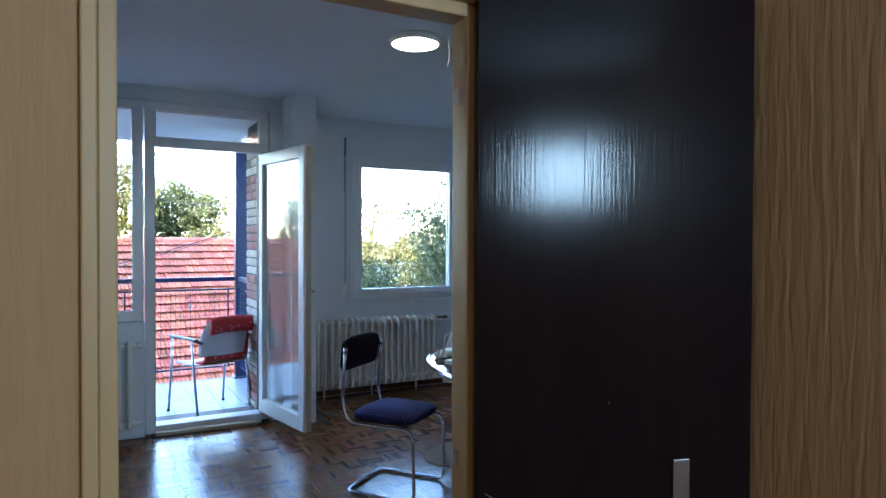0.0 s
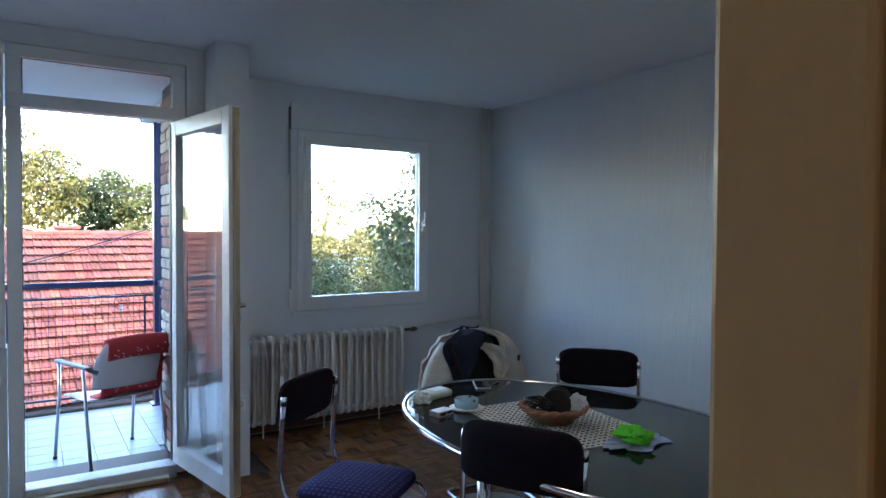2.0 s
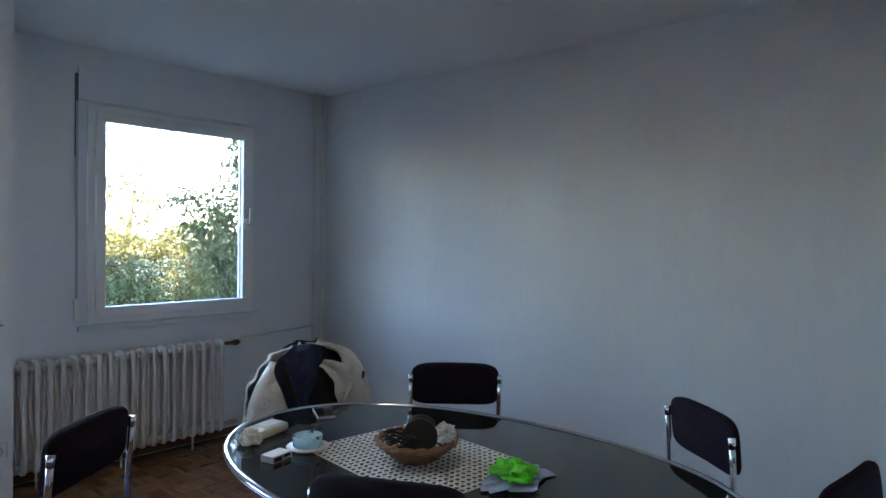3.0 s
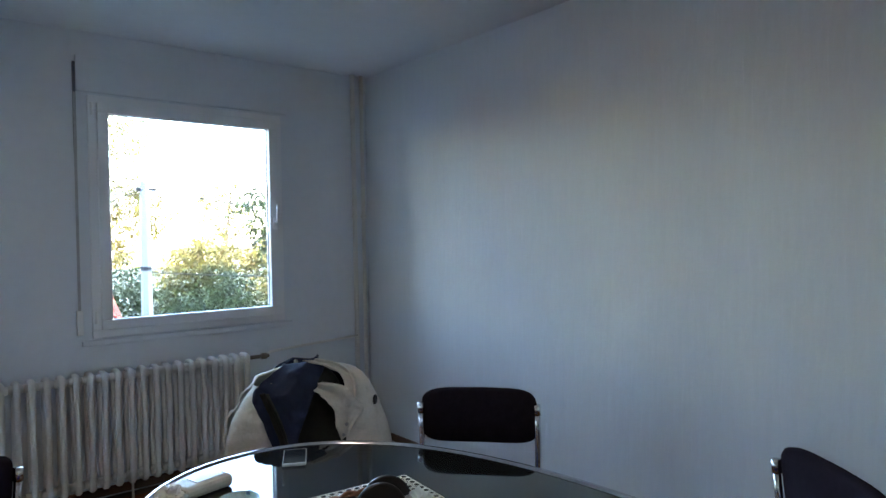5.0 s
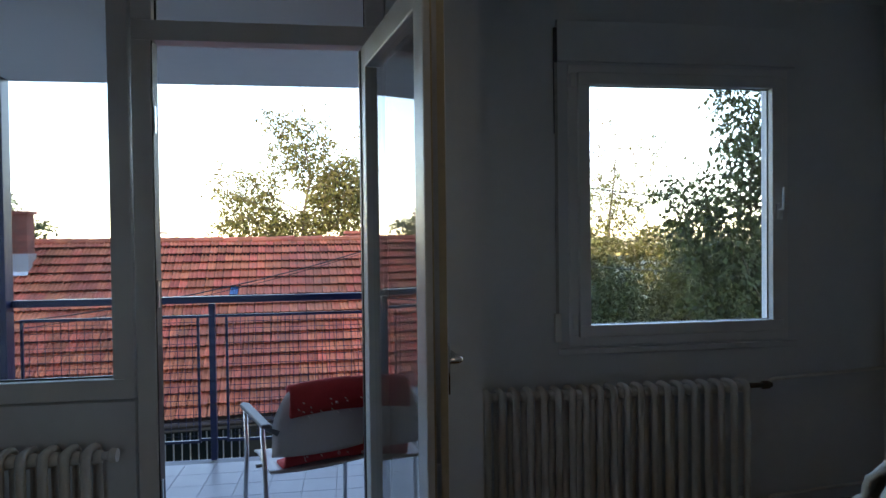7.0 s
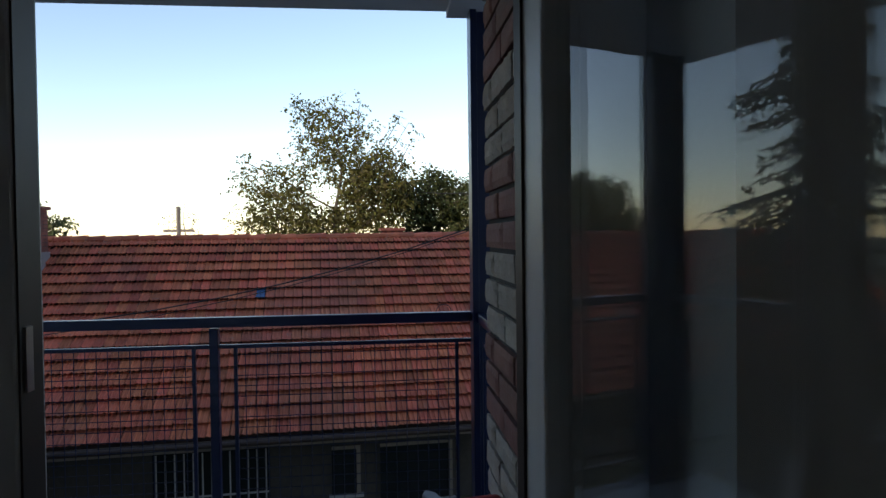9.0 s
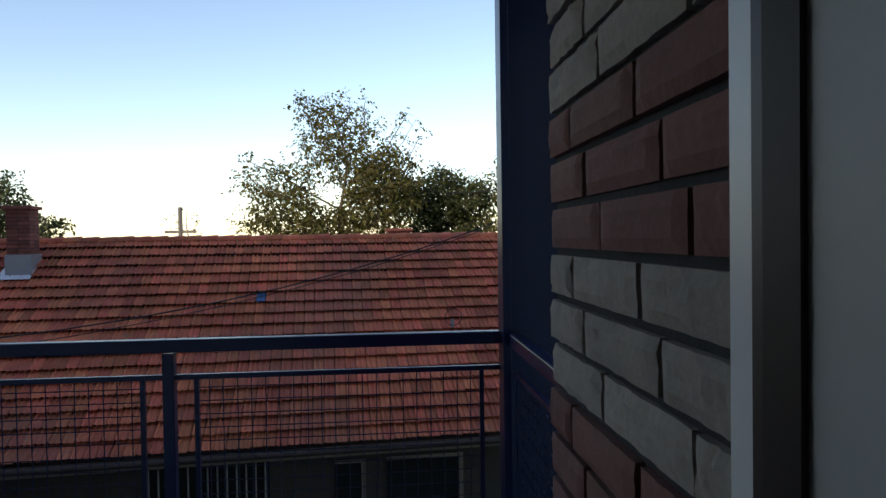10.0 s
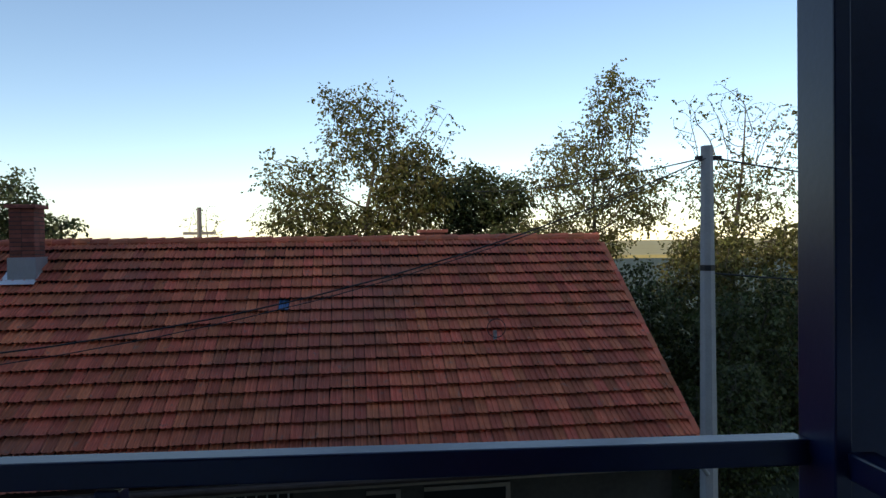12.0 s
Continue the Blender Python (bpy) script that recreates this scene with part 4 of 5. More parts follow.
def mesh_panel(x0, x1, z0, z1, m):
    fr = bmesh.new()
    for s in ((x0, x1, -0.008, 0.008, z1 - 0.018, z1), (x0, x1, -0.008, 0.008, z0, z0 + 0.018), (x0, x0 + 0.016, -0.008, 0.008, z0 + 0.018, z1 - 0.018), (x1 - 0.016, x1, -0.008, 0.008, z0 + 0.018, z1 - 0.018)):
        box(fr, *s, m)
    pa = part("panel_frame", fr, M_BLUE, rail)
    wv = bmesh.new()
    n = round((x1 - x0) / 0.049)
    for i in range(1, n):
        x = x0 + (x1 - x0) * i / n
        tube(wv, [m @ Vector((x + random.uniform(-0.001, 0.001), 0.003, z0)), m @ Vector((x + random.uniform(-0.001, 0.001), 0.003, z1))], 0.0021, 5)
    k = round((z1 - z0) / 0.049)
    for i in range(1, k):
        z = z0 + (z1 - z0) * i / k
        pts = [m @ Vector((x0 + (x1 - x0) * j / (2 * n), -0.002 - 0.002 * (-1) ** j, z)) for j in range(2 * n + 1)]
        tube(wv, pts, 0.0021, 5)
    part("wire_mesh", wv, M_BLUE, pa, "woven wire mesh")
    return pa


random.seed(2)
mesh_panel(1.165, 2.205, 0.08, 0.945, Matrix.Translation((0, Y_RAIL, 0)))
mesh_panel(-0.12, 0.995, 0.08, 0.945, Matrix.Translation((0, Y_RAIL, 0)))
mesh_panel(6.82, 7.94, 0.08, 0.945, pose(2.307, 0, 0, 0, 0, 90))
mesh_panel(6.26, 7.94, 0.08, 0.945, pose(-0.307, 0, 0, 0, 0, 90))
for x0, x1, z in ((0.995, 1.06, 0.936), (1.10, 1.165, 0.936), (2.205, 2.265, 0.936), (0.995, 1.06, 0.10), (1.10, 1.165, 0.10), (2.205, 2.265, 0.10)):
    part("bracket", boxes((x0, x1, Y_RAIL - 0.006, Y_RAIL + 0.006, z - 0.009, z + 0.009)), M_BLUE, rail)

bc = thing("balcony_chair", pose(1.80, 6.72, BZ, 0, 0, 20), "grey plastic armchair with metal legs on the balcony", "chair")
sh = bmesh.new()
g = []
for j in range(13):
    v = j / 12
    g.append([sh.verts.new(((i / 10 - 0.5) * (0.46 - 0.04 * v), -0.20 + 0.44 * v, 0.452 + 0.014 * math.sin(v * math.pi) * -1 + 0.012 * (2 * (i / 10) - 1) ** 2 - (0.03 * (v - 0.8) / 0.2 if v > 0.8 else 0))) for i in range(11)])
for a, b in zip(g, g[1:]):
    for i in range(10):
        sh.faces.new((a[i], a[i + 1], b[i + 1], b[i]))
s_ = part("seat", sh, M_GREYPLASTIC, bc, "moulded grey plastic seat", True)
s_.modifiers.new("thick", 'SOLIDIFY').thickness = 0.012
bkm = bmesh.new()
g = []
for j in range(17):
    v = j / 16
    zz = 0.53 + 0.31 * v
    wdt = 0.46 - 0.16 * max(0, v - 0.45) ** 1.6 * 2.4
    g.append([bkm.verts.new(((i / 14 - 0.5) * wdt, -0.215 - 0.05 * v - 0.05 * (1 - (2 * i / 14 - 1) ** 2) , zz)) for i in range(15)])
for a, b in zip(g, g[1:]):
    for i in range(14):
        bkm.faces.new((a[i], a[i + 1], b[i + 1], b[i]))
s_ = part("backrest", bkm, M_GREYPLASTIC, bc, "moulded grey plastic backrest", True)
s_.modifiers.new("thick", 'SOLIDIFY').thickness = 0.012
for s in (-1, 1):
    part("arm", slab(bmesh.new(), [(s * 0.235, -0.24), (s * 0.275, -0.23), (s * 0.285, 0.20), (s * 0.262, 0.23), (s * 0.24, 0.2)], 0.665, 0.685), M_DARKPLASTIC, bc, "dark grey plastic armrest", bevel=0.006)
    part("arm_bracket", tube(bmesh.new(), [(s * 0.20, -0.235, 0.64), (s * 0.25, -0.21, 0.67)], 0.018), M_DARKPLASTIC, bc)
    part("leg", tube(bmesh.new(), [(s * 0.262, 0.18, 0.668), (s * 0.255, 0.20, 0.45), (s * 0.265, 0.25, 0.0)], 0.011), M_STEEL, bc, smooth=True)
    part("leg", tube(bmesh.new(), [(s * 0.258, -0.16, 0.668), (s * 0.25, -0.17, 0.45), (s * 0.255, -0.26, 0.0)], 0.011), M_STEEL, bc, smooth=True)
    part("foot", tube(bmesh.new(), [(s * 0.265, 0.25, 0.0), (s * 0.264, 0.248, 0.02)], 0.014), M_SEAL, bc)
part("cross_bar", tube(bmesh.new(), [(-0.25, 0.02, 0.425), (0.25, 0.02, 0.425)], 0.010), M_STEEL, bc)
# cushion pad folded over the back
cu = thing("red_cushion", pose(1.80, 6.72, BZ, 0, 0, 20), "red dotted seat pad hung over the chair back", "cushion")
pad = bmesh.new()
prof = [(-0.318, 0.73), (-0.334, 0.80), (-0.325, 0.845), (-0.285, 0.872), (-0.245, 0.855), (-0.232, 0.80), (-0.226, 0.70), (-0.218, 0.60), (-0.205, 0.515), (-0.15, 0.478), (-0.05, 0.472)]
prof = [Vector((0, y, z)) for y, z in prof]
rows = []
for q in rounded(prof, 0.03, 3):
    rows.append([pad.verts.new((0.03 + (i / 16 - 0.5) * 0.40, q.y + 0.003 * noise.noise(Vector((i, q.y * 20, q.z * 20))), q.z - 0.012 * (2 * i / 16 - 1) ** 2)) for i in range(17)])
for a, b in zip(rows, rows[1:]):
    for i in range(16):
        pad.faces.new((a[i], a[i + 1], b[i + 1], b[i]))
s_ = part("pad", pad, M_RED, cu, smooth=True)
md = s_.modifiers.new("thick", 'SOLIDIFY')
md.thickness, md.offset = 0.022, -1
dots = bmesh.new()
random.seed(11)
for k in range(36):
    x, yy, z = random.uniform(-0.15, 0.2), -0.336, random.uniform(0.72, 0.80)
    if k > 20:
        yy, z = -0.232 + 0.0 * k, random.uniform(0.49, 0.54)
    tube(dots, [(x, yy - 0.012, z), (x, yy + 0.012, z)], 0.0019, 6)
tagged(part("dots", dots, M_WHITEPLASTIC, cu, "small white printed dots"), kind="stuff")


# ---- outdoors ----
GZ = -3.3
gr = bmesh.new()
n = 40
vs = [[gr.verts.new((x, y, GZ + (0 if abs(y - 15) < 25 else 0.4 * noise.noise(Vector((x * 0.02, y * 0.02, 0)))))) for y in [6.5 + 0.05 * k * k * 1.2 if k < 24 else 41 + (k - 24) ** 2 * 4 for k in range(n)]] for x in [(-1 if k < 20 else 1) * (abs(k - 20) ** 2) * 1.2 for k in range(41)]]
for a, b in zip(vs, vs[1:]):
    for i in range(n - 1):
        gr.faces.new((a[i], b[i], b[i + 1], a[i + 1]))
tagged(obj("ground", gr, M_GRASS), "rough grass and garden earth reaching far off", "ground", **structure)
tagged(obj("ground_under", boxes((-40, 40, -40, 6.6, GZ - 0.2, GZ - 0.01)), M_CONCRETE), "paved ground round the apartment house", "ground", **structure)

tagged(obj("ground_field", slab(bmesh.new(), [(8, 150), (420, 150), (700, 900), (20, 900)], GZ - 0.3, GZ + 0.75), mat("ripe_stubble_field", (0.42, 0.32, 0.12), 0.95, var=0.15, scale=0.05)), "distant yellow stubble field", "ground", **structure)

# the red-roofed house opposite: local x along the eave, y up the slope's plan, origin at the eave's gable corner
HM = pose(6.02, 16.42, -1.78, 0, 0, 4.7)
PITCH = math.atan2(3.28, 4.25)
house = thing("red_roofed_house", HM, "old single-storey house with a weathered red tile roof", "house")
RUN, RISE, LEN = 4.25, 3.28, 24.0
# wall colour already carries the eave shade
part("wall", boxes((-LEN + 0.3, -0.3, 0.45, 0.75, GZ + 1.78, -0.05)), M_HOUSEWALL, house, "grey stained render wall, eave shade darkened into its colour")
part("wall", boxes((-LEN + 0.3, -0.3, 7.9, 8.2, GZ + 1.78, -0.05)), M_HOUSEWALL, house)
gb = bmesh.new()
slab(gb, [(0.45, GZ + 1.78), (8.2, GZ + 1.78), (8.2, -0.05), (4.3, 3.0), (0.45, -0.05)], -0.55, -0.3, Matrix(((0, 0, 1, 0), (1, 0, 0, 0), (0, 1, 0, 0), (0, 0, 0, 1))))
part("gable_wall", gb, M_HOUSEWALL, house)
rf = bmesh.new()
slab(rf, [(0.05, -0.10), (4.25, RISE - 0.07), (8.45, -0.10), (8.45, -0.22), (4.25, RISE - 0.22), (0.05, -0.22)], -LEN, 0.0, Matrix(((0, 0, 1, 0), (1, 0, 0, 0), (0, 1, 0, 0), (0, 0, 0, 1))))
roof = part("roof", rf, M_ROOFUNDER, house, "weathered red clay tile roof")
part("eave_board", boxes((-LEN, 0.0, 0.02, 0.05, -0.26, -0.10)), M_WOODOLD, house, "weathered eave board")
gu = bmesh.new()
tube(gu, [(-LEN, -0.03, -0.13), (0.0, -0.03, -0.15)], 0.055, 10)
part("gutter", gu, mat("dark_rusted_gutter", (0.07, 0.05, 0.045), 0.7, 0.3, var=0.3), house)
for x0, w, z0, z1, lab in ((-8.0, 1.9, -1.45, -0.4, "dark barred window"), (-5.05, 0.5, -1.3, -0.45, "dark small window"), (-4.2, 1.3, -1.5, -0.45, "dark garage opening"), (-11.5, 1.2, -1.5, -0.5, "dark window")):
    w_ = part("window", boxes((x0, x0 + w, 0.425, 0.449, z0, z1)), M_DARKGLASS, house, lab)
    part("sill", boxes((x0 - 0.05, x0 + w + 0.05, 0.37, 0.448, z0 - 0.06, z0)), M_CONCRETE, w_)
    if "barred" in lab:
        for i in range(13):
            x = x0 + 0.06 + i * (w - 0.12) / 12
            part("bar", tube(bmesh.new(), [(x, 0.40, z0 - 0.3), (x, 0.40, z1)], 0.014, 6), M_CONCRETE, w_)
        part("bar_rail", boxes((x0, x0 + w, 0.385, 0.40, z0 + 0.3, z0 + 0.33)), M_CONCRETE, w_)
    else:
        part("frame", boxes((x0 + w - 0.07, x0 + w, 0.40, 0.424, z0, z1), (x0, x0 + w - 0.07, 0.40, 0.424, z1 - 0.06, z1)), M_WOODOLD, w_, "weathered timber frame")


def chimney(x, y, z0, z1, w, label):
    c = thing("chimney", HM @ Matrix.Translation((x, y, 0)), label, "chimney")
    zz = z0
    body = bmesh.new()
    box(body, -w / 2 + 0.01, w / 2 - 0.01, -w / 2 + 0.01, w / 2 - 0.01, z0, z1 - 0.06)
    part("core", body, M_MORTAR, c)
    br = bmesh.new()
    while zz < z1 - 0.08:
        for s in (0, 1, 2, 3):
            mm = pose(0, 0, 0, 0, 0, 90 * s)
            for i in range(2):
                off = (i - 0.5) * w / 2 * 0.98
                box(br, off - w / 4 + 0.008, off + w / 4 - 0.008, -w / 2, -w / 2 + 0.02, zz + 0.005, zz + 0.068, mm)
        zz += 0.075
    part("bricks", br, M_CHIMNEY, c, "dark red chimney bricks")
    part("cap", boxes((-w / 2 - 0.05, w / 2 + 0.05, -w / 2 - 0.05, w / 2 + 0.05, z1 - 0.07, z1)), M_CHIMNEY, c, bevel=0.01)
    return c


ch = chimney(-11.0, 3.55, 2.2, 3.92, 0.42, "dark brick chimney with a grey metal flashing")
part("flashing", boxes((-0.235, 0.235, -0.235, 0.235, 2.55, 2.98)), mat("grey_sheet_metal", (0.42, 0.44, 0.48), 0.45, 0.6, var=0.1), ch, "grey sheet metal collar")
ap = part("apron", slab(bmesh.new(), [(-0.34, -0.16), (0.26, -0.16), (0.26, 0.2), (-0.30, 0.2)], 0.0, 0.012), mat("pale_sheet_metal", (0.6, 0.6, 0.62), 0.5, 0.4, var=0.1), ch, "pale metal apron")
ap.matrix_local = Matrix.Translation((-0.02, -0.2, 2.60)) @ Matrix.Rotation(PITCH, 4, 'X')
chimney(-3.5, 4.75, 2.6, 3.42, 0.50, "low brick chimney behind the roof ridge")


def curve_cable(name, pts, r, label, parent=None):
    c = thing(name, pose(0, 0, 0), label, "cable", group="overhead cables")
    part("line", tube(bmesh.new(), pts, r, 5), M_CABLE, c)
    return c


def sag(a, b, drop, n=16):
    a, b = Vector(a), Vector(b)
    return [a.lerp(b, i / n) + Vector((0, 0, -drop * 4 * (i / n) * (1 - i / n))) for i in range(n + 1)]


pole = thing("utility_pole", pose(5.76, 15.75, GZ), "grey concrete utility pole with cables", "utility pole")
part("shaft", tube(bmesh.new(), [(0, 0, 0), (0, 0, 5.98)], [0.135, 0.085], 8), M_CONCRETE, pole)
part("band", tube(bmesh.new(), [(0, 0, 4.25), (0, 0, 4.33)], 0.105, 8), M_CABLE, pole, "black strap")
part("insulator", boxes((-0.16, 0.2, -0.03, 0.03, 5.78, 5.84)), M_CABLE, pole, "dark cable bracket")
PT = Vector((5.76, 15.7, 2.52))
curve_cable("overhead_cable", sag(PT, (-8.5, 13.0, 0.45), 1.05), 0.010, "black overhead cable sagging across the roof")
curve_cable("overhead_cable", sag(PT + Vector((0, 0.05, -0.05)), (-8.0, 12.5, 0.15), 0.9), 0.006, "thin black overhead cable sagging across the roof")
curve_cable("overhead_cable", sag(PT, (16, 18, 2.5), 0.35), 0.014, "black overhead cable running from the pole")
curve_cable("overhead_cable", sag(PT, (1.0, 34, 4.2), 0.6), 0.011, "black overhead cable leading behind the trees")
curve_cable("overhead_cable", sag(PT + Vector((0, 0, -1.6)), (15, 16.5, 0.6), 0.15), 0.012, "low black cable strapped to the pole")
brace = thing("pole_brace", pose(5.76, 15.6, GZ), "pale steel stay leaning on the pole", "stay")
part("stay", tube(bmesh.new(), [(-0.50, -0.1, 1.97), (-0.06, 0.05, 1.44)], 0.035, 8), M_CONCRETE, brace)
bx = thing("roof_terminal", HM @ Matrix.Translation((-2.78, 1.9, 1.9 * RISE / RUN)), "small roof mast with a looped wire", "roof terminal")
part("bracket", boxes((-0.03, 0.03, -0.03, 0.03, 0, 0.16)), M_STEEL, bx)
part("loop", tube(bmesh.new(), [(0.02 + 0.16 * math.cos(a * math.tau / 20), -0.03, 0.2 + 0.16 * math.sin(a * math.tau / 20)) for a in range(20)], 0.008, 5, closed=True), M_CABLE, bx)
tp = thing("utility_pole", pose(-5.6, 30, GZ), "distant timber utility pole with a cross arm", "utility pole")
part("shaft", tube(bmesh.new(), [(0, 0, 0), (0, 0, 5.95)], 0.08, 6), M_WOODOLD, tp)
part("cross_arm", boxes((-0.55, 0.55, -0.04, 0.04, 5.0, 5.1)), M_WOODOLD, tp)


# ---- trees ----
def crown_points(rnd, lobes):
    """Points spread through a few ellipsoids (x, y, z, rx, ry, rz, count, leafiness)."""
    pts, leafy = [], []
    for x, y, z, rx, ry, rz, count, full in lobes:
        count *= 2.2
        while count > 0:
            d = Vector((rnd.uniform(-1, 1), rnd.uniform(-1, 1), rnd.uniform(-1, 1)))
            if d.length < 1:
                pts.append((x + rx * d.x, y + ry * d.y, z + rz * d.z))
                leafy.append(full)
                count -= 1
    return np.array(pts), np.array(leafy)


def tree(base, lobes, leaf, seed, leafmat, label, sprays=7, step=0.21, twig=0.0065, fork=0.35, droop=0.5):
    """A tree grown limb by limb into its crown, with sprays of small leaves on its twigs."""
    rnd = random.Random(seed)
    t = thing("tree", pose(*base), label, "tree", group="garden trees")
    goal, full = crown_points(rnd, lobes)
    goal = goal - np.array(base)
    low = goal[:, 2].min()
    mid = goal[:, :2].mean(axis=0)
    node, up = [np.zeros(3)], [-1]
    trunk_top = max(0.4, low + fork * (goal[:, 2].max() - low) * 0.5)
    n_trunk = max(2, int(trunk_top / step))
    for i in range(1, n_trunk + 1):
        f = i / n_trunk
        node.append(np.array((mid[0] * f * 0.8 + 0.06 * math.sin(3 * f + seed), mid[1] * f * 0.8 + 0.06 * math.sin(4 * f + 2 * seed), trunk_top * f)))
        up.append(len(node) - 2)
    alive = np.ones(len(goal), bool)
    dist = np.full(len(goal), 1e9)
    near_i = np.zeros(len(goal), int)
    done = 0
    for _ in range(130):
        for k in range(done, len(node)):
            d = np.linalg.norm(goal - node[k], axis=1)
            closer = d < dist
            dist[closer], near_i[closer] = d[closer], k
        done = len(node)
        alive &= dist > step * 1.05
        if not alive.any() or len(node) > 5000:
            break
        pull = {}
        for g in np.nonzero(alive)[0]:
            v = goal[g] - node[near_i[g]]
            pull.setdefault(near_i[g], []).append(v / np.linalg.norm(v))
        for k, vs_ in pull.items():
            d = np.sum(vs_, axis=0) + np.array((rnd.uniform(-0.35, 0.35), rnd.uniform(-0.35, 0.35), rnd.uniform(-0.2, 0.35)))
            ln = np.linalg.norm(d)
            if ln > 1e-3:
                node.append(node[k] + d / ln * step * rnd.uniform(0.8, 1.1))
                up.append(k)
    kids = [[] for _ in node]
    for i, p in enumerate(up):
        if p >= 0:
            kids[p].append(i)
    rad = [twig] * len(node)
    for i in range(len(node) - 1, -1, -1):
        if kids[i]:
            rad[i] = max(twig, sum(rad[k] ** 2.35 for k in kids[i]) ** (1 / 2.35))
    wood = bmesh.new()
    starts = [(0, None)]
    while starts:
        i, before = starts.pop()
        chain = ([before] if before is not None else []) + [i]
        while kids[i]:
            big = max(kids[i], key=lambda q: rad[q])
            starts += [(q, i) for q in kids[i] if q != big]
            i = big
            chain.append(i)
        if len(chain) > 1:
            rs = [min(rad[c], rad[chain[1]]) for c in chain]
            tube(wood, [node[c] for c in chain], rs, 7 if rs[0] > 0.05 else 4)
    part("trunk", wood, M_BARK, t, "bare grey-brown limbs and twigs", True)
    verts, faces = [], []
    for i in range(n_trunk, len(node)):
        if rad[i] > twig * 4.0:
            continue
        g = int(np.argmin(np.sum((goal - node[i]) ** 2, axis=1)))
        for k in range(sprays):
            if rnd.random() > full[g]:
                continue
            p = Vector(node[i]) + Vector((rnd.gauss(0, 0.05), rnd.gauss(0, 0.05), rnd.gauss(0, 0.05)))
            d = Vector((rnd.gauss(0, 1), rnd.gauss(0, 1), rnd.gauss(0.1, 0.6))).normalized()
            for j in range(rnd.choice((3, 5, 6))):
                p = p + d * leaf * 0.85
                d = (d + Vector((0, 0, -droop * 0.22))).normalized()
                s = leaf * rnd.uniform(0.65, 1.25)
                u = (d + Vector((rnd.gauss(0, 0.8), rnd.gauss(0, 0.8), rnd.gauss(-droop, 0.5)))).normalized() * s
                w = u.cross(Vector((rnd.gauss(0, 1), rnd.gauss(0, 1), rnd.gauss(0, 1)))).normalized() * s * 0.42
                q, n0 = p + u * 0.2, len(verts)
                verts += [q, q + u * 0.45 + w, q + u * 1.1 + Vector((0, 0, -0.12 * s)), q + u * 0.45 - w]
                faces.append((n0, n0 + 1, n0 + 2, n0 + 3))
    me = bpy.data.meshes.new("crown")
    me.from_pydata(verts, [], faces)
    me.materials.append(leafmat)
    cr = new("crown", me)
    cr.parent = t
    tagged(cr, "loose autumn leaf crown", kind="stuff")
    return t


def bush(x, y, top, wide, leaf, seed, leafmat, label, full=0.9):
    """A broad garden tree leafy from low down, of a few uneven lobes."""
    rnd = random.Random(seed)
    lobes, h = [], top - GZ
    for k in range(6):
        f = 0.16 + 0.68 * k / 5
        r = wide * (0.55 + 0.45 * math.sin(math.pi * min(1, f + 0.12))) * rnd.uniform(0.75, 1.1)
        lobes.append((x + rnd.uniform(-0.35, 0.35) * wide, y + rnd.uniform(-0.3, 0.3) * wide, GZ + h * f, r, r, h * 0.17, 75, full * rnd.uniform(0.75, 1.0)))
    return tree((x, y, GZ), lobes, leaf, seed, leafmat, label, sprays=8, step=0.24, fork=0.05)


tree((0.7, 25.0, GZ), [(1.75, 25.0, 2.9, 1.25, 1.2, 1.25, 190, 1.0), (0.45, 25.1, 4.35, 1.2, 1.0, 1.2, 130, 0.55), (-1.2, 25.0, 2.75, 1.15, 1.0, 1.0, 110, 0.62),
     (0.1, 25.2, 1.9, 2.6, 1.2, 0.6, 130, 0.85), (2.4, 24.9, 4.5, 0.75, 0.6, 0.75, 26, 0.12), (1.0, 25.0, 5.35, 0.6, 0.5, 0.55, 22, 0.1), (-2.1, 25.0, 3.6, 0.4, 0.4, 0.6, 14, 0.2), (-0.3, 25.0, 5.3, 0.55, 0.5, 0.5, 34, 0.6)],
     0.085, 3, M_LEAF, "half-bare walnut tree with yellowing leaves behind the roof")
tree((3.7, 26.5, GZ), [(3.4, 26.5, 2.5, 1.0, 1.0, 1.25, 150, 1.0), (4.7, 26.5, 2.3, 0.75, 0.8, 1.15, 100, 1.0), (4.0, 26.5, 1.2, 1.6, 1.0, 0.7, 70, 0.9)],
     0.085, 14, M_LEAFDARK, "dense green garden tree behind the roof", 11)
tree((7.2, 25.0, GZ), [(7.5, 25.0, 4.9, 0.9, 0.9, 1.5, 120, 0.5), (6.5, 25.0, 3.3, 1.35, 1.0, 1.2, 150, 0.6), (8.0, 25.0, 2.6, 1.2, 1.0, 1.1, 110, 0.75), (6.4, 25.2, 1.6, 1.7, 1.0, 1.0, 110, 0.8), (5.6, 25.0, 3.1, 0.6, 0.6, 0.9, 50, 0.5)],
     0.08, 21, M_LEAF, "tall thin-leaved tree beside the house gable")
tree((10.2, 24.0, GZ), [(10.2, 24.0, 4.5, 1.5, 0.9, 1.1, 130, 0.06), (11.6, 24.0, 4.0, 1.0, 0.9, 1.2, 80, 0.1), (10.6, 24.0, 2.6, 1.7, 1.0, 1.0, 140, 0.45), (10.5, 24.0, 1.2, 1.8, 1.0, 0.8, 110, 0.6)],
     0.08, 8, M_LEAF, "nearly bare tree behind the utility pole")
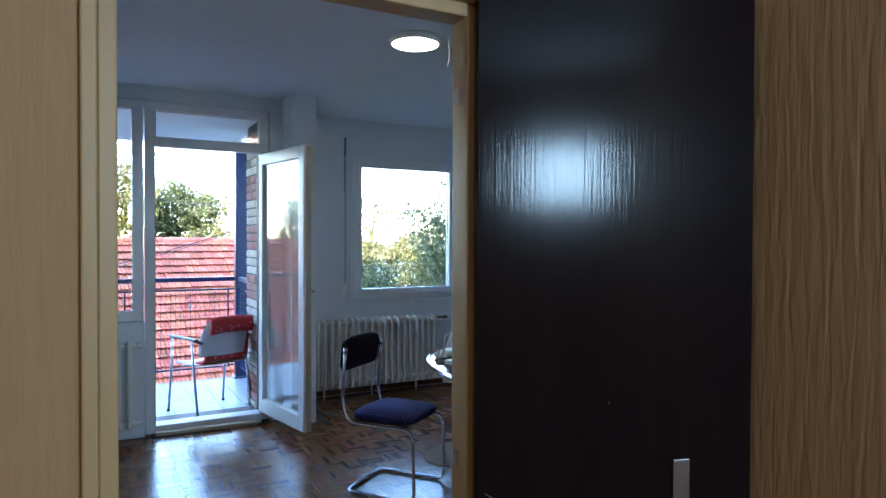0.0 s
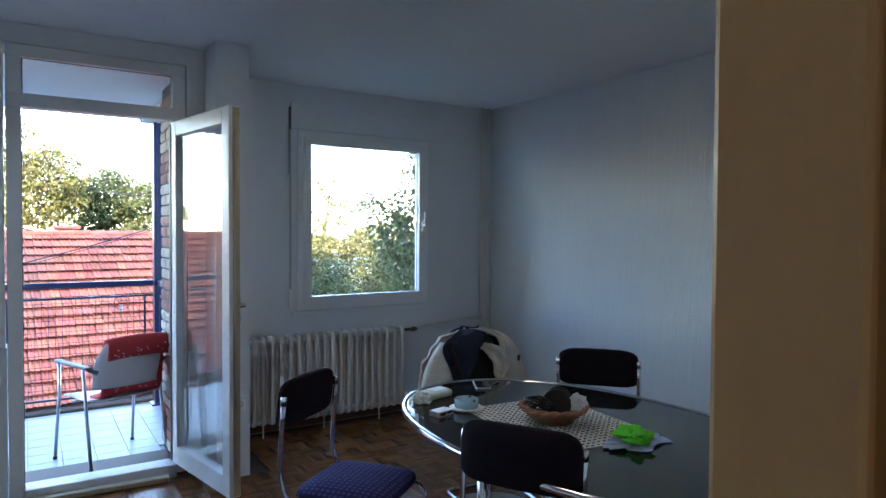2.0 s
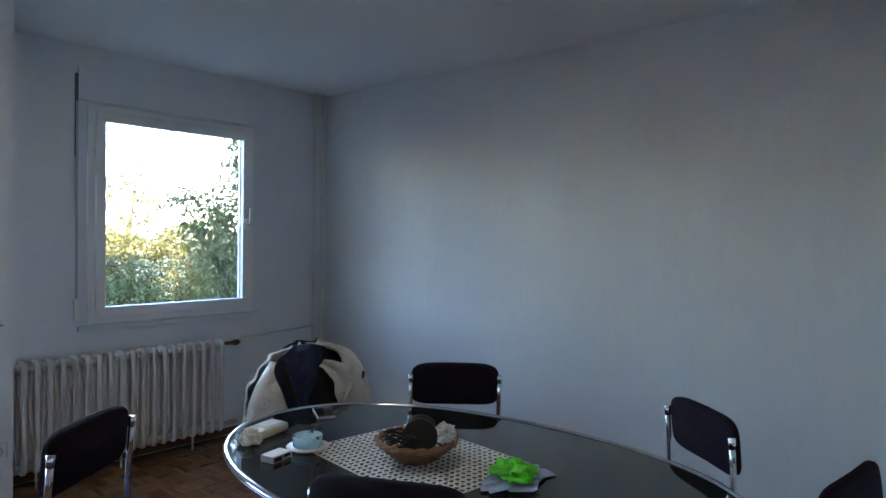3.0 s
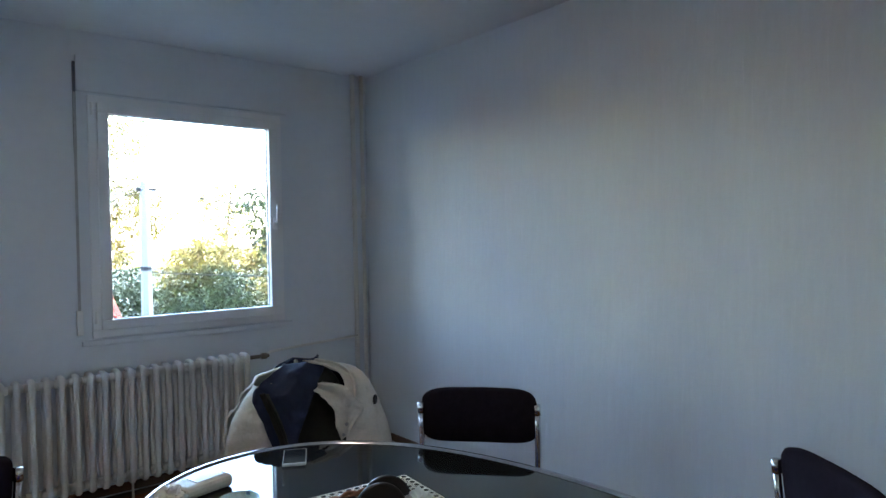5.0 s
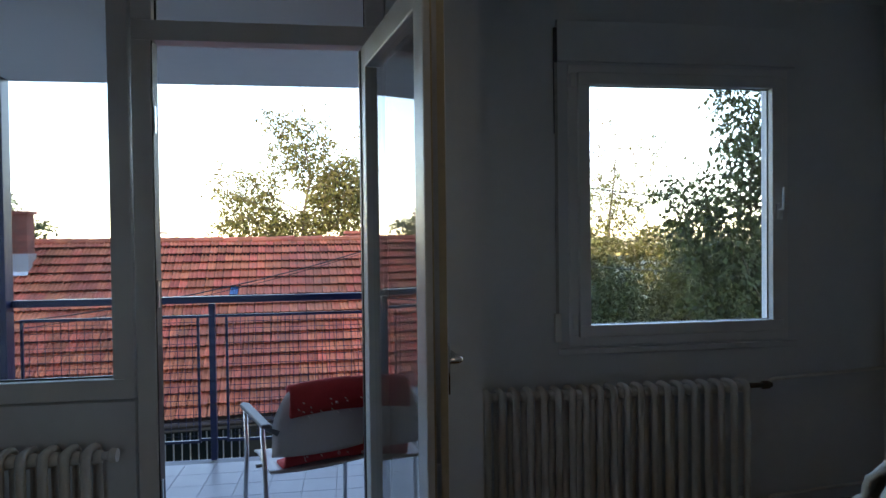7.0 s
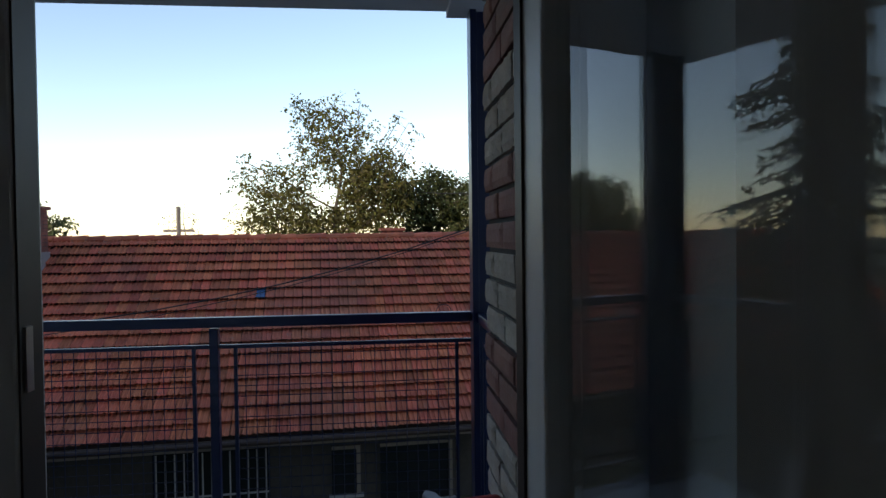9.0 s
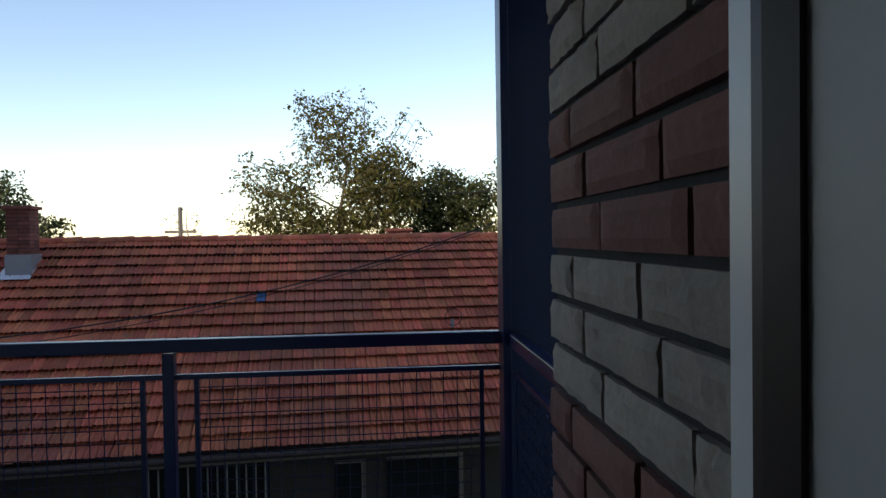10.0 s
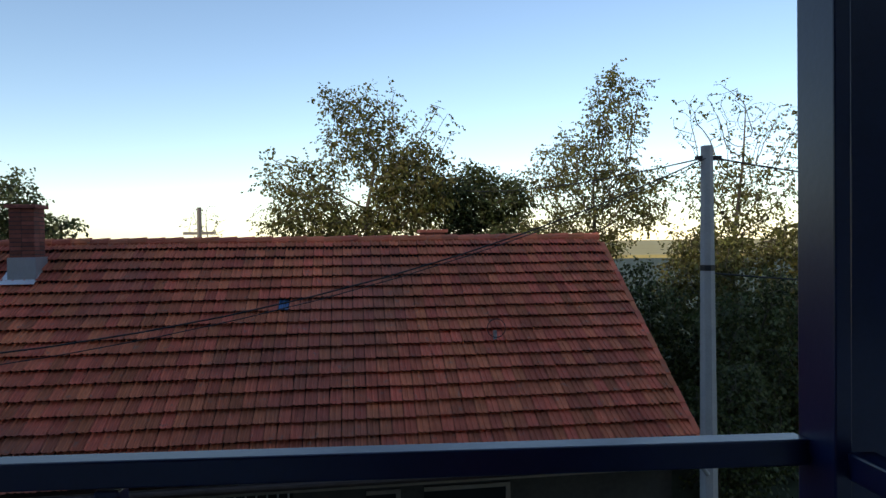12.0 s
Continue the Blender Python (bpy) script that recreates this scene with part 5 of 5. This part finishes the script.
tree((-8.2, 23.5, GZ), [(-8.3, 23.5, 2.2, 0.8, 0.8, 0.8, 90, 0.8), (-7.25, 23.5, 1.7, 0.65, 0.7, 0.5, 50, 0.6), (-8.0, 23.5, 1.1, 1.1, 0.8, 0.6, 50, 0.8), (-8.0, 23.5, 2.95, 0.3, 0.3, 0.35, 14, 0.6)],
     0.085, 5, M_LEAFDARK, "green tree behind the brick chimney", 11)
tree((-6.4, 34.0, GZ), [(-6.6, 34, 2.2, 0.9, 0.6, 1.0, 50, 0.12)], 0.08, 30, M_LEAF, "small bare distant tree", 4, 0.26, 0.008)
tree((-2.6, 33.0, GZ), [(-3.4, 33, 2.2, 1.3, 0.6, 0.9, 70, 0.3), (-1.6, 33, 2.0, 1.0, 0.6, 1.0, 60, 0.4)], 0.085, 33, M_LEAF, "thin distant tree behind the ridge", 5, 0.26, 0.008)
bush(6.9, 20.6, 0.9, 1.0, 0.08, 71, M_LEAFDARK, "low dense shrub by the gable wall", 1.0)
bush(7.2, 18.0, -0.7, 0.85, 0.07, 75, M_LEAFDARK, "low green shrub in the garden", 1.0)
bush(8.5, 19.6, 0.75, 1.3, 0.08, 41, M_LEAFDARK, "bushy green tree beside the gable", 1.0)
bush(10.2, 18.8, 1.1, 1.35, 0.08, 73, M_LEAF, "yellowing garden tree by the fence line", 0.7)
bush(11.9, 20.0, 2.2, 1.6, 0.085, 47, M_LEAFDARK, "green bushy tree beyond the pole", 0.5)
bush(9.3, 22.6, 1.6, 1.7, 0.085, 49, M_LEAF, "broad yellowing tree behind the shrubs", 0.95)
bush(12.6, 24.0, 2.0, 1.8, 0.09, 81, M_LEAF, "leafy yellow-green tree at the garden end", 0.5)
bush(14.8, 22.5, 2.4, 1.8, 0.09, 83, M_LEAF, "broad yellow-green tree past the shrubs", 0.5)
tree((8.2, 11.4, GZ), [(7.2, 11.4, 2.55, 0.55, 0.6, 1.0, 90, 0.8), (6.7, 11.4, 1.75, 0.75, 0.6, 0.65, 90, 0.8), (7.15, 11.4, 0.9, 0.75, 0.7, 0.9, 120, 0.9), (7.9, 11.4, 1.8, 0.8, 0.7, 1.6, 130, 0.9), (7.6, 11.4, -0.6, 1.0, 0.8, 0.8, 90, 0.9), (7.0, 11.4, 3.6, 0.3, 0.3, 0.4, 16, 0.8)],
     0.062, 52, M_LEAFDARK, "green leaning tree close to the window", 6, 0.16, 0.004, 0.2, 0.9)


def conifer(base, height, seed, label):
    rnd = random.Random(seed)
    t = thing("conifer_tree", pose(*base), label, "tree")
    part("trunk", tube(bmesh.new(), [(0, 0, 0), (0, 0, height)], [0.2, 0.02], 7), M_BARK, t)
    wood = bmesh.new()
    verts, faces = [], []
    for i in range(210):
        z = height * (0.12 + 0.86 * i / 210)
        ln = (0.42 * (height - z) * 0.62 + 0.25) * rnd.uniform(0.7, 1.2)
        a = rnd.uniform(0, math.tau)
        d = Vector((math.cos(a), math.sin(a), -0.28))
        p0 = Vector((0, 0, z))
        p1 = p0 + d * ln
        p2 = p1 + Vector((d.x, d.y, 0.2)) * ln * 0.2
        tube(wood, [p0, p1, p2], [0.03, 0.014, 0.004], 4)
        for j in range(75):
            f = rnd.uniform(0.12, 1.15)
            c = p0 + (p1 - p0) * f + Vector((rnd.gauss(0, 0.07), rnd.gauss(0, 0.07), -abs(rnd.gauss(0, 0.13))))
            u = Vector((rnd.gauss(0, 0.5) + d.x * 0.5, rnd.gauss(0, 0.5) + d.y * 0.5, -0.7)).normalized() * rnd.uniform(0.07, 0.15)
            w = u.cross(Vector((rnd.gauss(0, 1), rnd.gauss(0, 1), rnd.gauss(0, 1)))).normalized() * 0.022
            n0 = len(verts)
            verts += [c - u, c + w, c + u, c - w]
            faces.append((n0, n0 + 1, n0 + 2, n0 + 3))
    part("branches", wood, M_BARK, t)
    me = bpy.data.meshes.new("needles")
    me.from_pydata(verts, [], faces)
    me.materials.append(M_CONIFER)
    cr = new("needles", me)
    cr.parent = t
    tagged(cr, "drooping dark needle sprays", kind="stuff")
    return t


tree((-16.5, 27.5, GZ), [(-16.5, 27.5, 2.6, 2.0, 1.6, 1.6, 150, 0.9), (-18.0, 27.5, 1.6, 1.8, 1.4, 1.3, 90, 0.8), (-15.2, 27.8, 1.4, 1.2, 1.2, 1.0, 60, 0.7)], 0.09, 91, M_LEAFDARK, "green garden tree beyond the far end of the house", 9)
conifer((-9.5, 13.0, GZ), 11.0, 5, "tall dark drooping conifer beside the balcony front")


# ---- laid pieces: parquet, balcony tiles, bricks, roof tiles ----
def piece_mesh(name, sx, sy, sz, material, lip=0.0):
    bm = bmesh.new()
    box(bm, 0, sx, 0, sy, 0, sz)
    if lip:
        bmesh.ops.bevel(bm, geom=[e for e in bm.edges if all(v.co.z > sz * 0.5 for v in e.verts)], offset=lip, segments=1, affect='EDGES')
    me = bpy.data.meshes.new(name)
    bm.to_mesh(me)
    bm.free()
    me.materials.append(material)
    return me


def joined(name, mats, src, material, parent, label):
    """Many copies of one small mesh in a single mesh."""
    co = np.array([v.co[:] for v in src.vertices])
    fc = [tuple(p.vertices) for p in src.polygons]
    verts, faces = [], []
    for m in mats:
        n0 = len(verts)
        a = np.array(m)
        verts += (co @ a[:3, :3].T + a[:3, 3]).tolist()
        faces += [tuple(i + n0 for i in f) for f in fc]
    me = bpy.data.meshes.new(name)
    me.from_pydata(verts, [], faces)
    me.materials.append(material)
    ob = new(name, me)
    ob.parent = parent
    return tagged(ob, label, kind="stuff")


random.seed(21)
SQ, NF = 0.14, 5
FW = SQ / NF
blk = piece_mesh("parquet_block", SQ - 0.0009, FW - 0.0009, 0.012, M_PARQUET_P, 0.0006)
near, rest = [], []
nx, ny = int((X_RIGHT - X_LEFT) / SQ) + 1, int((Y_WIN - 1.86) / SQ) + 1
for i in range(nx):
    for j in range(ny):
        x, y = X_LEFT + i * SQ, 1.86 + j * SQ
        if x + SQ > X_RIGHT or y + SQ > 6.60:
            continue
        if (x + SQ > PIER0 and x < PIER1 and y + SQ > Y_PIER) or (x < PIER0 + 0.01 and y + SQ > 6.04):
            continue
        for k in range(NF):
            z = -0.012 + random.uniform(-0.0003, 0.0003)
            m = Matrix.Translation((x, y + k * FW, z)) if (i + j) % 2 else Matrix.Translation((x + SQ - k * FW, y, z)) @ Matrix.Rotation(math.pi / 2, 4, 'Z')
            (near if 1.3 < x < 2.45 and 4.75 < y < 5.65 and len(near) < 300 else rest).append(m)
for m in near:
    o = new("parquet_block", blk)
    o.parent = floor
    o.matrix_basis = m
joined("parquet_blocks", rest, blk, M_PARQUET, floor, "varnished oak parquet blocks")

bal = bpy.data.objects["floor_balcony"]
tl = piece_mesh("tile", 0.197, 0.197, 0.008, M_BALTILE, 0.0012)
for i in range(17):
    for j in range(10):
        x, y = -0.49 + i * 0.2, 6.23 + j * 0.2 - 0.02
        if x + 0.2 > 2.58 or y + 0.2 > 8.14 or y < 6.22 or (x + 0.2 > 2.13 and y < 6.75):
            continue
        o = new("tile", tl)
        o.parent = bal
        o.location = (x, y, BZ - 0.008)

bw = tagged(obj("wall_brick", boxes((2.135, 2.158, 6.145, 6.76, BZ, 2.5), (2.16, 2.47, 6.745, 6.758, BZ, 2.5), (2.16, 4.0, 6.79, 6.80, 2.6, 2.9)), M_MORTAR), "rough facing brick wall at the balcony corner", "wall", **structure)
rough = {"buff": ([], []), "red": ([], [])}
for tone, short, k in [(tone, short, k) for tone in rough for short in (0, 1) for k in range(4)]:
    w, amp = (0.238, 0.113)[short], 0.005 if tone == "buff" else 0.002
    bm = bmesh.new()
    nn, kk = 10, 4
    front = [[bm.verts.new((-0.004 - amp * noise.noise(Vector((j * 0.9, i * 0.9, k * 7 + w * 50))) + (0.005 if i in (0, nn) or j in (0, kk) else 0), w * i / nn, 0.061 * j / kk)) for j in range(kk + 1)] for i in range(nn + 1)]
    for a, b in zip(front, front[1:]):
        for j in range(kk):
            bm.faces.new((a[j], a[j + 1], b[j + 1], b[j]))
    rim_ = [front[i][0] for i in range(nn + 1)] + [front[nn][j] for j in range(1, kk + 1)] + [front[i][kk] for i in range(nn - 1, -1, -1)] + [front[0][j] for j in range(kk - 1, 0, -1)]
    backv = [bm.verts.new((0.018, v.co.y, v.co.z)) for v in rim_]
    for i in range(len(rim_)):
        j = (i + 1) % len(rim_)
        bm.faces.new((rim_[i], backv[i], backv[j], rim_[j]))
    me = bpy.data.meshes.new("brick")
    bmesh.ops.recalc_face_normals(bm, faces=bm.faces[:])
    bm.to_mesh(me)
    bm.free()
    me.materials.append(M_BRICK if tone == "buff" else M_BRICKRED)
    rough[tone][short].append(me)
for c in range(33):
    z = 1.396 - 19 * 0.0733 + 0.004 + c * 0.0733
    y = 6.15
    lens = ((0.238, 0.238, 0.113), (0.113, 0.238, 0.238), (0.18, 0.238, 0.17))[c % 3]
    red = (c - 19) // 3 % 2 == 0
    for q, ln in enumerate(lens):
        me = random.choice(rough["red" if red else "buff"][ln < 0.15])
        o = new("brick", me)
        o.parent = bw
        o.location = (2.124 + random.uniform(-0.003, 0.003), y, z)
        o.scale.y = ln / (0.113 if ln < 0.15 else 0.238)
        y += ln + 0.012

# roof tiles: an interlocking clay tile with a raised roll, laid in courses
tb_ = bmesh.new()
TW, TLn = 0.186, 0.35
prof_ = [(0, 0.008), (0.012, 0.030), (0.030, 0.030), (0.042, 0.008), (0.080, 0.004), (0.092, 0.022), (0.108, 0.022), (0.120, 0.004), (0.160, 0.004), (TW - 0.010, 0.014)]
lo = [tb_.verts.new((x, 0, z + 0.080)) for x, z in prof_]
hi = [tb_.verts.new((x, TLn, z)) for x, z in prof_]
nose = [tb_.verts.new((x, 0.004, z + 0.066)) for x, z in prof_]
lb = [tb_.verts.new((x, 0.20, z + 0.004)) for x, z in prof_]
for i in range(len(prof_) - 1):
    tb_.faces.new((lo[i], lo[i + 1], hi[i + 1], hi[i]))
    tb_.faces.new((nose[i], nose[i + 1], lo[i + 1], lo[i]))
    tb_.faces.new((lb[i], lb[i + 1], nose[i + 1], nose[i]))
for a in (0, -1):
    tb_.faces.new((lb[a], nose[a], lo[a], hi[a]))
bmesh.ops.recalc_face_normals(tb_, faces=tb_.faces[:])
tme = bpy.data.meshes.new("roof_tile")
tb_.to_mesh(tme)
tb_.free()
tme.materials.append(M_ROOF_P)
random.seed(5)
SLOPE = math.hypot(RUN, RISE)
GA = 0.30
RT = Matrix.Rotation(PITCH, 4, 'X')
near, rest = [], []
rows_n = int(SLOPE / GA)
for r in range(rows_n + 1):
    for c in range(int(LEN / TW)):
        x = -TW * (c + 1)
        s = min(r * GA - 0.03, SLOPE - 0.30)
        y0 = 0.012 * noise.noise(Vector((x * 0.6, r * 0.5, 0))) + random.uniform(-0.006, 0.006)
        m = RT @ Matrix.Translation((x, s + y0, random.uniform(-0.002, 0.004) - 0.075 + 0.01 * noise.noise(Vector((x * 0.3, s * 0.5, 3))))) @ Matrix.Rotation(random.gauss(0, 0.012), 4, 'Z')
        if r == 11 and c == int(6.50 / TW):
            glass_tile = m
            continue
        (near if 4.0 < -x < 9.5 and r < 9 and len(near) < 300 else rest).append(m)
for m in near:
    o = new("roof_tile", tme)
    o.parent = roof
    o.matrix_basis = m
tile_src = tme.copy()
tile_src.materials.clear()
joined("roof_tiles", rest, tile_src, M_ROOF, roof, "weathered red clay tiles")
gt = tme.copy()
gt.materials.clear()
gt.materials.append(mat("blue_glass_tile", (0.05, 0.12, 0.25), 0.2, var=0.1))
o = new("glass_tile", gt)
o.parent = roof
o.matrix_basis = glass_tile
tagged(o, "single blue glass roof tile")
rd = bmesh.new()
tube(rd, [(0, 0, 0), (0.36, 0, 0.012)], [0.088, 0.10], 10)
rme = bpy.data.meshes.new("ridge_tile")
rd.to_mesh(rme)
rd.free()
rme.materials.append(M_ROOF_P)
for i in range(int(LEN / 0.34)):
    o = new("ridge_tile", rme)
    o.parent = roof
    o.matrix_basis = Matrix.Translation((-0.34 * (i + 1), RUN, RISE - 0.07 + random.uniform(-0.008, 0.008)))
vg = bmesh.new()
for r in range(rows_n):
    box(vg, -0.01, 0.09, r * GA, r * GA + 0.33, -0.05, -0.025 + 0.01 * (r % 2), RT)
part("verge", vg, M_ROOF, roof, "red clay verge tiles")
